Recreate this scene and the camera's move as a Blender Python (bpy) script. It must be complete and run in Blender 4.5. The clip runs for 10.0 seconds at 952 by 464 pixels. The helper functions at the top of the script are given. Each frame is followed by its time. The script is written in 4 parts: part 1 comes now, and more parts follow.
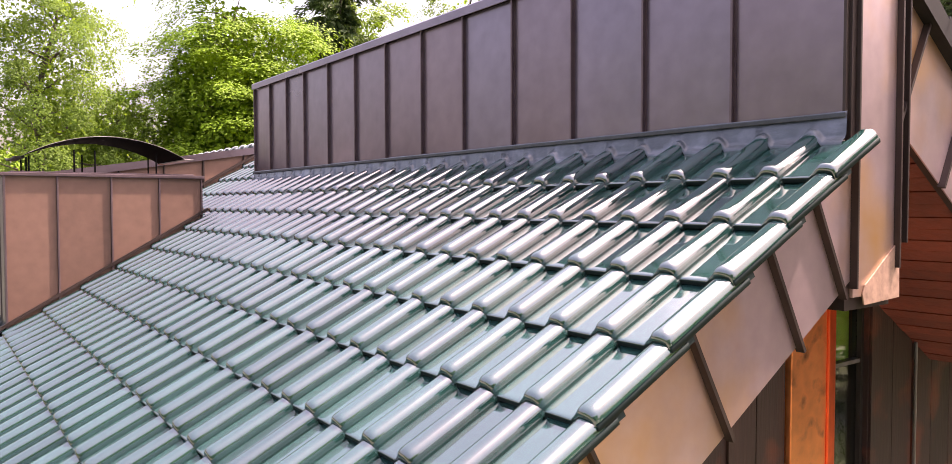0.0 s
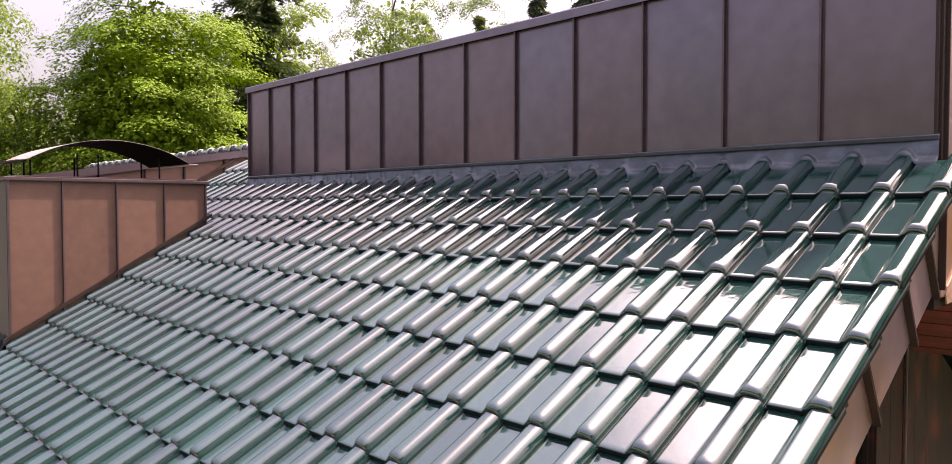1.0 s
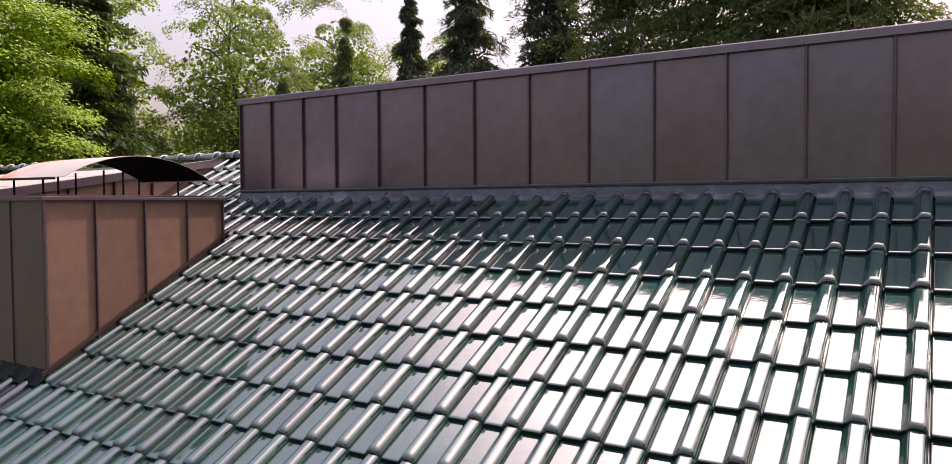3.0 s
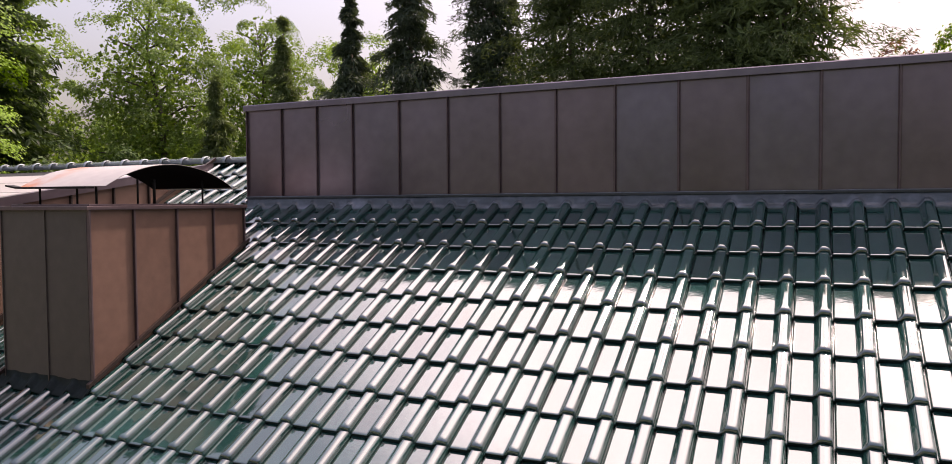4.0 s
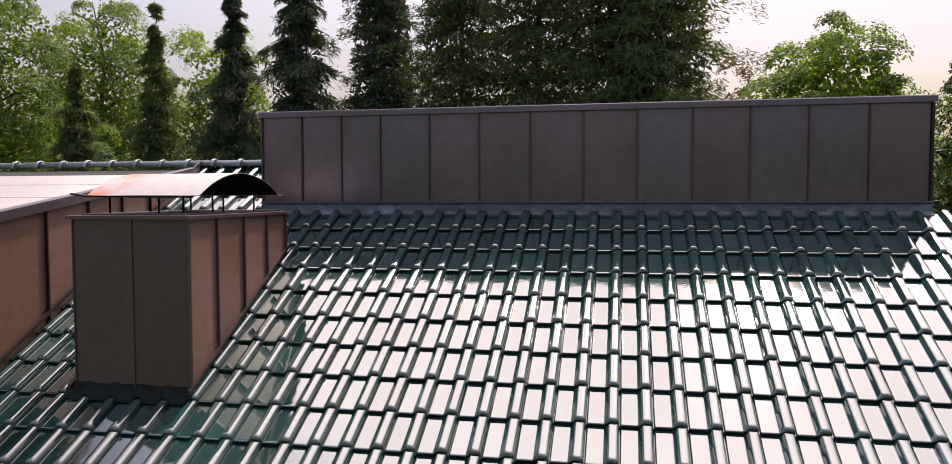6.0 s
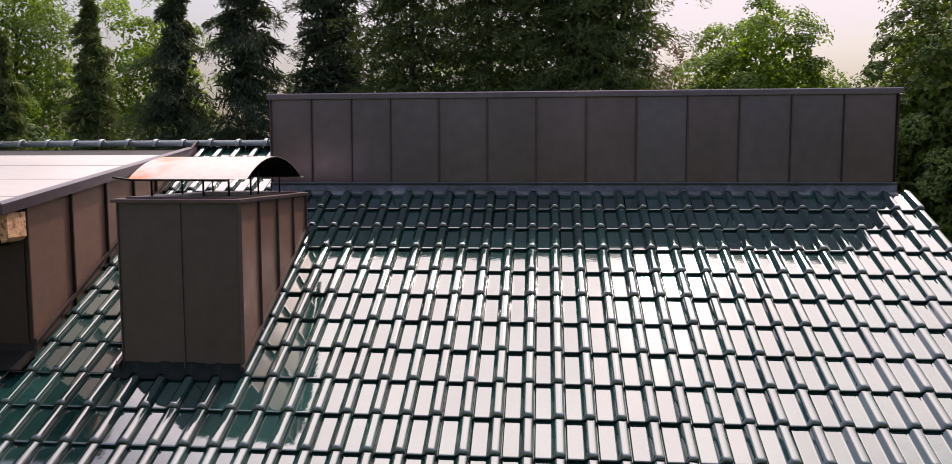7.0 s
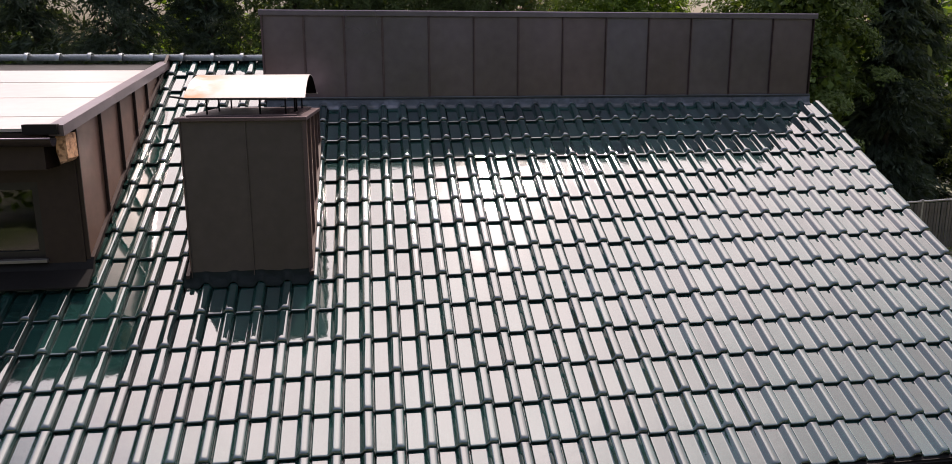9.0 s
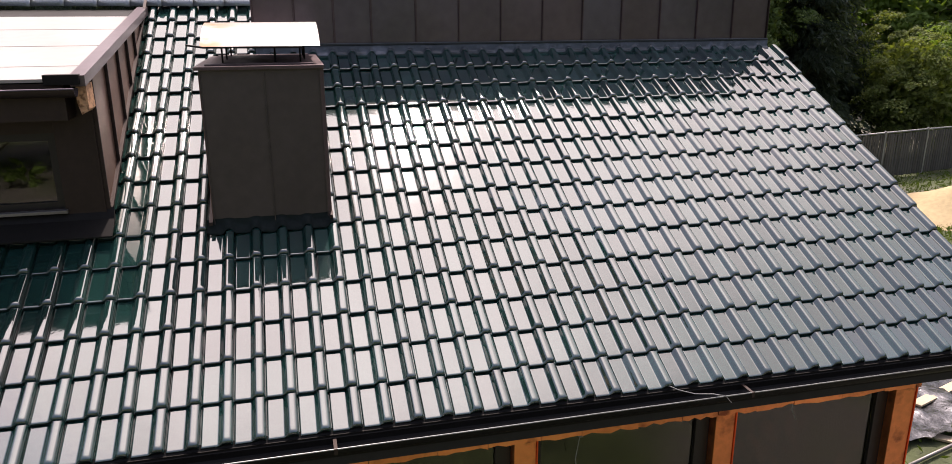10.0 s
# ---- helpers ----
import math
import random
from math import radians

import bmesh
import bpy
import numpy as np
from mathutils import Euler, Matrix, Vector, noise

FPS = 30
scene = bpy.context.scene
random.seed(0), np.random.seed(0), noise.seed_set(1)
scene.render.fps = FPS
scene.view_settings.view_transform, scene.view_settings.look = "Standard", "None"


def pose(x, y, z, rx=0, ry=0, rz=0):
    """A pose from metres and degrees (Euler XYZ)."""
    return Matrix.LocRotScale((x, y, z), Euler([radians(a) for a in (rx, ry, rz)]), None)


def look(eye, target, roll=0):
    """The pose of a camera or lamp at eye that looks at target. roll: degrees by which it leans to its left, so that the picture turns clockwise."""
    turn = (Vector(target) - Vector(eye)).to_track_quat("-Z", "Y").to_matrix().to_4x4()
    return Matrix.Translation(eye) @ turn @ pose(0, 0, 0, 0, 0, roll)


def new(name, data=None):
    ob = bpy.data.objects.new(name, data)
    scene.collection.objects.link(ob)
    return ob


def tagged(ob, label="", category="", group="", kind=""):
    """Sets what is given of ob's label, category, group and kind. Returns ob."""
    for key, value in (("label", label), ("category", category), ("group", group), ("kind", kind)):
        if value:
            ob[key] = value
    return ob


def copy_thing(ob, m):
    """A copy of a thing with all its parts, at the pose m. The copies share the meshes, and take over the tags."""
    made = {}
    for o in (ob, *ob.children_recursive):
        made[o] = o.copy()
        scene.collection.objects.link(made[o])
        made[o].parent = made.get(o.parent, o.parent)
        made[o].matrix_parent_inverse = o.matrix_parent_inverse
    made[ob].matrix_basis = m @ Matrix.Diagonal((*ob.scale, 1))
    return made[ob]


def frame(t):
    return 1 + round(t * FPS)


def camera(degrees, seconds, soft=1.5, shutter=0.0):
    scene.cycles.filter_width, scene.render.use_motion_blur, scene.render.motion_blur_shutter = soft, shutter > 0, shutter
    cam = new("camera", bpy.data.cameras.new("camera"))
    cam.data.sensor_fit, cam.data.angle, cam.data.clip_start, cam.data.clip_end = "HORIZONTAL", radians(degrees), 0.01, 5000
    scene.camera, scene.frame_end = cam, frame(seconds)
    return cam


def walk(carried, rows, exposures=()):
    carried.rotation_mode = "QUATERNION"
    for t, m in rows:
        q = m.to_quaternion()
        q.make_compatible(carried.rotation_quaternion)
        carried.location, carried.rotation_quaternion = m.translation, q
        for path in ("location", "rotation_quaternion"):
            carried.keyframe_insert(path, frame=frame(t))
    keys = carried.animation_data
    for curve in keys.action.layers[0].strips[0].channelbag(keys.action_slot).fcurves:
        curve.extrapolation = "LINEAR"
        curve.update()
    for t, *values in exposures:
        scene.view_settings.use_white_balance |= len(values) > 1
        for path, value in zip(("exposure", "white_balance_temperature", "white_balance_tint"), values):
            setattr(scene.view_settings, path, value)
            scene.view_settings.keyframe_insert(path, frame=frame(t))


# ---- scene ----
cam = camera(65.0, 10.0, 0.85)

# eye, point looked at, roll
PATH = [
    (0, (1.437, -2.804, -0.342), (-0.17, -1.615, -0.415), -0.1),
    (0.5, (1.201, -3.262, -0.324), (-0.32, -1.965, -0.397), 0.0),
    (1, (0.941, -3.655, -0.305), (-0.499, -2.269, -0.372), -0.0),
    (1.5, (0.661, -4.044, -0.256), (-0.688, -2.569, -0.33), -0.2),
    (2, (0.363, -4.426, -0.203), (-0.889, -2.867, -0.282), -0.2),
    (2.5, (0.049, -4.791, -0.18), (-1.101, -3.156, -0.253), -0.3),
    (3, (-0.282, -5.167, -0.143), (-1.327, -3.463, -0.218), -0.3),
    (4.5, (-1.377, -6.194, -0.034), (-2.101, -4.331, -0.114), -0.4),
    (5, (-1.759, -6.481, -0.011), (-2.375, -4.58, -0.088), -0.3),
    (5.5, (-2.166, -6.778, 0.018), (-2.667, -4.843, -0.059), -0.2),
    (7, (-3.398, -7.57, 0.151), (-3.573, -5.585, -0.02), -0.1),
    (7.5, (-3.803, -7.788, 0.162), (-3.871, -5.8, -0.05), -0.1),
    (8, (-4.243, -7.979, 0.19), (-4.195, -5.998, -0.083), -0.1),
    (8.5, (-4.647, -8.158, 0.223), (-4.491, -6.194, -0.122), -0.2),
    (9, (-5.065, -8.318, 0.251), (-4.802, -6.379, -0.164), -0.2),
    (9.5, (-5.486, -8.446, 0.286), (-5.12, -6.542, -0.204), -0.2),
    (10, (-5.876, -8.546, 0.321), (-5.415, -6.683, -0.242), -0.2),
]
walk(cam, [(t, look(e, g, r)) for t, e, g, r in PATH], [(0.0, 2.44, 7600, 39), (1.0, 1.82, 7700, 39), (2.5, 1.42, 7600, 37), (4.5, 1.06, 7250, 30), (5.6, 0.95, 7100, 28), (7.0, 0.78, 6950, 25), (10.0, 0.66, 7000, 25)])

# ---- daylight: hazy sky with a high sun ahead of the roof ----
SUN_EL, SUN_AZ = 58.8, 17.5
world = bpy.data.worlds.new("world")
scene.world = world
world.use_nodes = True
wt = world.node_tree
sky = wt.nodes.new("ShaderNodeTexSky")
sky.sky_type = 'NISHITA'
sky.sun_disc = False
sky.sun_elevation, sky.sun_rotation = radians(SUN_EL), radians(SUN_AZ)
sky.air_density, sky.dust_density, sky.ozone_density = 1.25, 5.5, 1.0
wt.nodes["Background"].inputs[1].default_value = 0.15
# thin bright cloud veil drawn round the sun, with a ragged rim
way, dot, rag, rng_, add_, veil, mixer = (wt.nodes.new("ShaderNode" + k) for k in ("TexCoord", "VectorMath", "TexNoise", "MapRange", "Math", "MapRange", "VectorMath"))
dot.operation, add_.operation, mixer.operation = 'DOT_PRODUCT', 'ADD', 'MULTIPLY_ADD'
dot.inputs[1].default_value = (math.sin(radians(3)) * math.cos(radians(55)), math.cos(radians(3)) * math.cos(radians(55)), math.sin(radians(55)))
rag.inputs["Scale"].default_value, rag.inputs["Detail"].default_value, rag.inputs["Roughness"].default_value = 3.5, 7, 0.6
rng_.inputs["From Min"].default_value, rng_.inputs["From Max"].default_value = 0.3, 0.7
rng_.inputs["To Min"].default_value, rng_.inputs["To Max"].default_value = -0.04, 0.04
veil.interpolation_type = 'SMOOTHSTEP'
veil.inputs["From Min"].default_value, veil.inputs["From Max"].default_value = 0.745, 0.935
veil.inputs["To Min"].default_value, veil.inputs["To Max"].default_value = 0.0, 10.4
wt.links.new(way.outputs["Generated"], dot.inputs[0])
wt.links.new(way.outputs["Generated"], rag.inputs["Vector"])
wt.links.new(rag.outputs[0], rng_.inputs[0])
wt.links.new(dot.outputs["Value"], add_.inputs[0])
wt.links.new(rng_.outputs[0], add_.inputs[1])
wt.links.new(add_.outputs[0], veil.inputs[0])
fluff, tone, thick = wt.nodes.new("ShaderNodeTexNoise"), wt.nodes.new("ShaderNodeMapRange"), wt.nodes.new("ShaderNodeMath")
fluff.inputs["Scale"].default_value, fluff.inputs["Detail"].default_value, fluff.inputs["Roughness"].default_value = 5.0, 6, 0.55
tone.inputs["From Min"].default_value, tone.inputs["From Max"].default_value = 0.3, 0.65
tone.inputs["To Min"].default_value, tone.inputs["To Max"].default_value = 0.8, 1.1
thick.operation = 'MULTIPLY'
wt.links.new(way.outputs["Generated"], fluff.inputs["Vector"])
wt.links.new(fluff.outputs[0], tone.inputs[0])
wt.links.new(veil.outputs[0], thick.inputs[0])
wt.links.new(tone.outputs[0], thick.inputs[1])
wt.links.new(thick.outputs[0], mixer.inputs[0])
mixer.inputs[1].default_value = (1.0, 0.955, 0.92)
pale = wt.nodes.new("ShaderNodeHueSaturation")        # haze takes most of the blue out
pale.inputs["Saturation"].default_value = 0.85
wt.links.new(sky.outputs[0], pale.inputs["Color"])
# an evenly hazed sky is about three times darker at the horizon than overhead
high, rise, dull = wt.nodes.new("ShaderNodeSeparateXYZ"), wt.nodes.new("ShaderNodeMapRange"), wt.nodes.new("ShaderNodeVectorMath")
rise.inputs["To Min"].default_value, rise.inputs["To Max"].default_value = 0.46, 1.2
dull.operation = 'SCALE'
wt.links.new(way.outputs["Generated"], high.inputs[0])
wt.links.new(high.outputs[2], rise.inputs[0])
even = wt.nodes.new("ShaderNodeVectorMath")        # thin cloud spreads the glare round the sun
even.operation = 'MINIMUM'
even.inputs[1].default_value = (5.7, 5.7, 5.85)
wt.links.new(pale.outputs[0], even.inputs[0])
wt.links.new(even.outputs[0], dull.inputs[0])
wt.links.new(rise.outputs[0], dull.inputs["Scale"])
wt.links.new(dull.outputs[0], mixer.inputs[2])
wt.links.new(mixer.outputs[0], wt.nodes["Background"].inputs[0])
sun = new("sun", bpy.data.lights.new("sun", 'SUN'))
sun.data.energy, sun.data.angle, sun.data.color = 3.2, radians(2.2), (1.0, 0.94, 0.86)
sun.matrix_world = look((10 * math.sin(radians(SUN_AZ)), 10 * math.cos(radians(SUN_AZ)), 10 * math.tan(radians(SUN_EL))), (0, 0, 0))

# ---- materials ----
def material(name, col, rough=0.5, metal=0.0, var=0.25, scale=6.0, bump=0.0, bump_scale=40.0, rvar=0.1,
             rand=0.0, island=0.0, stain=None, spec=0.5, stretch=(1, 1, 1), alt=None):
    """Principled surface with two scales of tone variation, roughness variation and relief."""
    m = bpy.data.materials.new(name)
    m.use_nodes = True
    t = m.node_tree
    N, L = t.nodes.new, t.links.new
    b = t.nodes["Principled BSDF"]
    b.inputs["Metallic"].default_value = metal
    b.inputs["Specular IOR Level"].default_value = spec
    tc = N("ShaderNodeTexCoord")
    mp = N("ShaderNodeMapping")
    mp.inputs["Scale"].default_value = stretch
    L(tc.outputs["Object"], mp.inputs[0])
    n1, n2 = N("ShaderNodeTexNoise"), N("ShaderNodeTexNoise")
    n1.inputs["Scale"].default_value, n1.inputs["Detail"].default_value = scale * 0.3, 3
    n2.inputs["Scale"].default_value, n2.inputs["Detail"].default_value = scale * 3, 6
    L(mp.outputs[0], n1.inputs["Vector"])
    L(mp.outputs[0], n2.inputs["Vector"])
    mul = N("ShaderNodeMath")
    mul.operation = 'ADD'
    L(n1.outputs[0], mul.inputs[0])
    L(n2.outputs[0], mul.inputs[1])
    ramp = N("ShaderNodeMapRange")
    ramp.inputs["From Min"].default_value, ramp.inputs["From Max"].default_value = 0.6, 1.4
    ramp.inputs["To Min"].default_value, ramp.inputs["To Max"].default_value = 1 - var, 1 + var
    L(mul.outputs[0], ramp.inputs[0])
    last = ramp.outputs[0]
    for amount, kind in ((rand, "o"), (island, "g")):
        if amount:
            src = N("ShaderNodeObjectInfo").outputs["Random"] if kind == "o" else N("ShaderNodeNewGeometry").outputs["Random Per Island"]
            rr, mm = N("ShaderNodeMapRange"), N("ShaderNodeMath")
            rr.inputs["To Min"].default_value, rr.inputs["To Max"].default_value = 1 - amount, 1 + amount
            mm.operation = 'MULTIPLY'
            L(src, rr.inputs[0])
            L(rr.outputs[0], mm.inputs[0])
            L(last, mm.inputs[1])
            last = mm.outputs[0]
    sc = N("ShaderNodeVectorMath")
    sc.operation = 'SCALE'
    sc.inputs[0].default_value = col
    L(last, sc.inputs["Scale"])
    out = sc.outputs[0]
    if alt:                       # sheets differ a little in hue from one to the next
        mh, ms = N("ShaderNodeMix"), N("ShaderNodeVectorMath")
        ms.operation, mh.data_type = 'SCALE', 'RGBA'
        ms.inputs[0].default_value = alt
        L(last, ms.inputs["Scale"])
        L(N("ShaderNodeObjectInfo").outputs["Random"], mh.inputs[0])
        L(out, mh.inputs[6])
        L(ms.outputs[0], mh.inputs[7])
        out = mh.outputs[2]
    if stain:
        scol, sscale, slo, shi = stain
        n3, r3, mx = N("ShaderNodeTexNoise"), N("ShaderNodeMapRange"), N("ShaderNodeMix")
        n3.inputs["Scale"].default_value, n3.inputs["Detail"].default_value = sscale, 5
        r3.inputs["From Min"].default_value, r3.inputs["From Max"].default_value = slo, shi
        mx.data_type = 'RGBA'
        L(tc.outputs["Object"], n3.inputs["Vector"])
        L(n3.outputs[0], r3.inputs[0])
        L(r3.outputs[0], mx.inputs[0])
        L(out, mx.inputs[6])
        mx.inputs[7].default_value = (*scol, 1)
        out = mx.outputs[2]
    L(out, b.inputs["Base Color"])
    r2 = N("ShaderNodeMapRange")
    r2.inputs["To Min"].default_value, r2.inputs["To Max"].default_value = max(rough - rvar, 0.02), min(rough + rvar, 1)
    L(n1.outputs[0], r2.inputs[0])
    L(r2.outputs[0], b.inputs["Roughness"])
    if bump:
        bn, bp = N("ShaderNodeTexNoise"), N("ShaderNodeBump")
        bn.inputs["Scale"].default_value, bn.inputs["Detail"].default_value = bump_scale, 4
        bp.inputs["Strength"].default_value, bp.inputs["Distance"].default_value = bump, 0.02
        L(mp.outputs[0], bn.inputs["Vector"])
        L(bn.outputs[0], bp.inputs["Height"])
        L(bp.outputs[0], b.inputs["Normal"])
    return m


def leaf_material(name, col, glow=0.5, island=0.28):
    """Leaf with light passing through it; tone differs from leaf to leaf and in broad drifts."""
    m = material(name, col, 0.55, 0.0, 0.35, 1.2, rvar=0.1, island=island, spec=0.15)
    t = m.node_tree
    b = t.nodes["Principled BSDF"]
    tr, mx = t.nodes.new("ShaderNodeBsdfTranslucent"), t.nodes.new("ShaderNodeMixShader")
    src = b.inputs["Base Color"].links[0].from_socket
    sc = t.nodes.new("ShaderNodeVectorMath")
    sc.operation = 'MULTIPLY'
    sc.inputs[1].default_value = (1.4, 1.4, 0.45)
    t.links.new(src, sc.inputs[0])
    t.links.new(sc.outputs[0], tr.inputs[0])
    mx.inputs[0].default_value = glow
    t.links.new(b.outputs[0], mx.inputs[1])
    t.links.new(tr.outputs[0], mx.inputs[2])
    t.links.new(mx.outputs[0], t.nodes["Material Output"].inputs[0])
    return m


def glass_material(name, tint=(0.8, 0.86, 0.82)):
    m = bpy.data.materials.new(name)
    m.use_nodes = True
    b = m.node_tree.nodes["Principled BSDF"]
    b.inputs["Base Color"].default_value = (*tint, 1)
    b.inputs["Roughness"].default_value = 0.01
    b.inputs["Transmission Weight"].default_value = 1.0
    b.inputs["IOR"].default_value = 1.5
    return m


M_TILE = material("green_glaze", (0.0088, 0.037, 0.032), 0.05, 0.0, 0.3, 14, 0.045, 8, 0.02, 0.25, 0.25, spec=0.75)
b = M_TILE.node_tree.nodes["Principled BSDF"]
b.inputs["IOR"].default_value = 1.93
b.inputs["Coat Weight"].default_value, b.inputs["Coat Roughness"].default_value, b.inputs["Coat IOR"].default_value = 0.04, 0.25, 1.5
M_BROWN = material("brown_copper_sheet", (0.178, 0.138, 0.152), 0.31, 0.75, 0.18, 3, 0.08, 3, 0.10, 0.06, alt=(0.160, 0.140, 0.168))
# chimney front: dull copper, darkened in colour for the dark garden it mirrors
M_FLUE = material("dull_copper_dark_mirroring", (0.078, 0.064, 0.057), 0.5, 0.4, 0.18, 4, 0.07, 4, 0.08, 0.06)
# folded copper, darkened in colour for the shade on the seams' sides
M_SEAM = material("shade_darkened_seam", (0.118, 0.085, 0.089), 0.45, 0.7, 0.2, 6, 0.04, 8)
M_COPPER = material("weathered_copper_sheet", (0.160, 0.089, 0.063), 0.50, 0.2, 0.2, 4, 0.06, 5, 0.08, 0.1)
# tarnished copper, paled in colour for the bright sky it mirrors
M_VERGE = material("tarnishing_copper_sky_sheen", (0.47, 0.355, 0.365), 0.36, 0.8, 0.18, 3, 0.06, 5, 0.08, 0.08, stain=((0.55, 0.31, 0.12), 1.5, 0.48, 0.72))
M_DARK = material("dark_brown_sheet", (0.038, 0.025, 0.021), 0.5, 0.5, 0.2, 6, 0.04, 8)
M_RAW = material("bright_copper", (0.86, 0.30, 0.115), 0.35, 0.9, 0.25, 4, 0.06, 9, 0.1, 0.12, stain=((0.26, 0.08, 0.04), 6, 0.55, 0.72))
M_REDCOPPER = material("red_copper_fold", (0.78, 0.115, 0.035), 0.32, 0.85, 0.2, 5, 0.05, 9, 0.08)
M_MIRRORED_GREEN = material("mirrored_green_sheet", (0.27, 0.56, 0.05), 0.8, 0.0, 0.15, 5, 0.05, 60)
M_BARE = material("bare_copper_offcut", (0.31, 0.20, 0.145), 0.6, 0.4, 0.45, 12, 0.06, 14, 0.1)
M_LEAD = material("lead_flashing", (0.050, 0.064, 0.072), 0.30, 0.1, 0.5, 6, 0.6, 11, 0.10, stain=((0.13, 0.15, 0.18), 6, 0.52, 0.72), stretch=(0.45, 1, 1))
M_DARKLEAD = material("dark_lead_apron", (0.010, 0.016, 0.015), 0.55, 0.0, 0.4, 8, 0.4, 16, 0.12, spec=0.12)
M_GAPSHADE = material("shadow_gap_strip", (0.030, 0.038, 0.043), 0.5, 0.1, 0.4, 6, 0.3, 14, 0.1)
M_ROOFSHEET = material("pale_roof_sheet", (0.42, 0.39, 0.37), 0.36, 0.4, 0.08, 3, 0.05, 5, 0.06)
M_HOOD = material("tarnished_steel_hood", (0.325, 0.302, 0.283), 0.44, 0.3, 0.14, 4, 0.05, 6, 0.08, stain=((0.40, 0.15, 0.06), 4.5, 0.40, 0.58))
b = M_HOOD.node_tree.nodes["Principled BSDF"]
ht = M_HOOD.node_tree
mixn = b.inputs["Base Color"].links[0].from_node          # rust gathers towards one end of the hood
fac = mixn.inputs[0].links[0].from_socket
hx, hr, hm = ht.nodes.new("ShaderNodeSeparateXYZ"), ht.nodes.new("ShaderNodeMapRange"), ht.nodes.new("ShaderNodeMath")
hc = ht.nodes.new("ShaderNodeTexCoord")
ht.links.new(hc.outputs["Object"], hx.inputs[0])
ht.links.new(hx.outputs[0], hr.inputs[0])
hr.inputs["From Min"].default_value, hr.inputs["From Max"].default_value = -6.20, -6.46
hm.operation = 'MULTIPLY'
ht.links.new(hr.outputs[0], hm.inputs[0])
ht.links.new(fac, hm.inputs[1])
ht.links.new(hm.outputs[0], mixn.inputs[0])
# near-black colour stands in for the shade under tile lips and verges
M_EDGE = material("shade_dark_tile_edge", (0.008, 0.018, 0.016), 0.7, 0.0, 0.3, 12, spec=0.2)
M_HOODBLACK = material("hood_underside_black", (0.005, 0.005, 0.005), 0.9, 0.0, 0.3, 10, spec=0.03)
M_BLACK = material("soot_black_iron", (0.010, 0.009, 0.008), 0.6, 0.1, 0.3, 10, spec=0.2)
# pale tone puts the sky's reflection into the dark green ridge glaze
M_RIDGE = material("sky_sheen_ridge_glaze", (0.25, 0.28, 0.285), 0.09, 0.35, 0.25, 14, 0.03, 9, 0.05, 0.2, spec=0.8)
M_UNDER = material("roof_underlay", (0.025, 0.024, 0.023), 0.9, 0.0, 0.2, 5)
M_REDWOOD = material("red_stained_plank", (0.14, 0.024, 0.010), 0.65, 0.0, 0.35, 5, 0.2, 30, 0.1, 0.2, stretch=(1, 0.15, 2.5))
M_DARKWOOD = material("worn_dark_wood", (0.026, 0.010, 0.007), 0.6, 0.0, 0.5, 6, 0.2, 30, 0.12, 0.2, stain=((0.12, 0.027, 0.011), 2.4, 0.52, 0.68), stretch=(1, 2.5, 0.2))
M_GLASS = glass_material("window_glass")
M_COATED = glass_material("coated_window_glass", (0.33, 0.33, 0.22))
M_COATED.node_tree.nodes["Principled BSDF"].inputs["IOR"].default_value = 1.65
M_FRAME = material("dark_window_frame", (0.018, 0.014, 0.012), 0.45, 0.1, 0.2, 6)
M_SILL = material("grey_sill_sheet", (0.20, 0.19, 0.18), 0.4, 0.5, 0.2, 6)
M_OSB = material("strand_board", (0.55, 0.31, 0.17), 0.75, 0.0, 0.5, 14, 0.2, 40, 0.1, stain=((0.25, 0.12, 0.06), 26, 0.5, 0.62))
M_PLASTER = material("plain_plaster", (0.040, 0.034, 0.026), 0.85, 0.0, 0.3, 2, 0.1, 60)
M_GRASS = material("lawn_soil", (0.072, 0.092, 0.034), 0.9, 0.0, 0.45, 0.8, 0.6, 18, 0.05, stain=((0.125, 0.115, 0.100), 0.25, 0.40, 0.60))
M_BLADE = leaf_material("grass_blade", (0.09, 0.14, 0.03), 0.3)
M_SAND = material("heaped_sand", (0.46, 0.36, 0.20), 0.95, 0.0, 0.2, 3, 0.5, 25)
M_BARK = material("grey_brown_bark", (0.075, 0.060, 0.045), 0.9, 0.0, 0.4, 5, 0.6, 22, 0.05, stretch=(1, 1, 0.3))
M_PLANK = material("pale_sawn_timber", (0.52, 0.42, 0.29), 0.7, 0.0, 0.2, 6, 0.15, 30, 0.1, 0.15)
M_FOIL = material("crumpled_silver_foil", (0.15, 0.15, 0.16), 0.25, 0.85, 0.7, 6, 1.0, 8, 0.12)
M_FENCE = material("weathered_fence_slat", (0.100, 0.097, 0.086), 0.8, 0.0, 0.3, 8, 0.2, 30, 0.1, 0.2)
M_GALV = material("galvanised_rail", (0.34, 0.35, 0.34), 0.45, 0.5, 0.2, 8)
M_CABLE = material("pale_cable", (0.30, 0.30, 0.29), 0.5, 0.0, 0.1, 10)
L_MAPLE = leaf_material("maple_leaf", (0.118, 0.215, 0.011), 0.15, 0.13)
L_BIRCH = leaf_material("birch_leaf", (0.120, 0.195, 0.040), 0.5)
L_SAGE = leaf_material("sage_leaf", (0.150, 0.190, 0.060), 0.35, 0.4)
L_WOOD = leaf_material("ash_leaf", (0.115, 0.185, 0.045), 0.45)
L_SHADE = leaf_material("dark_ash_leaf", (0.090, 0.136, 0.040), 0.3)
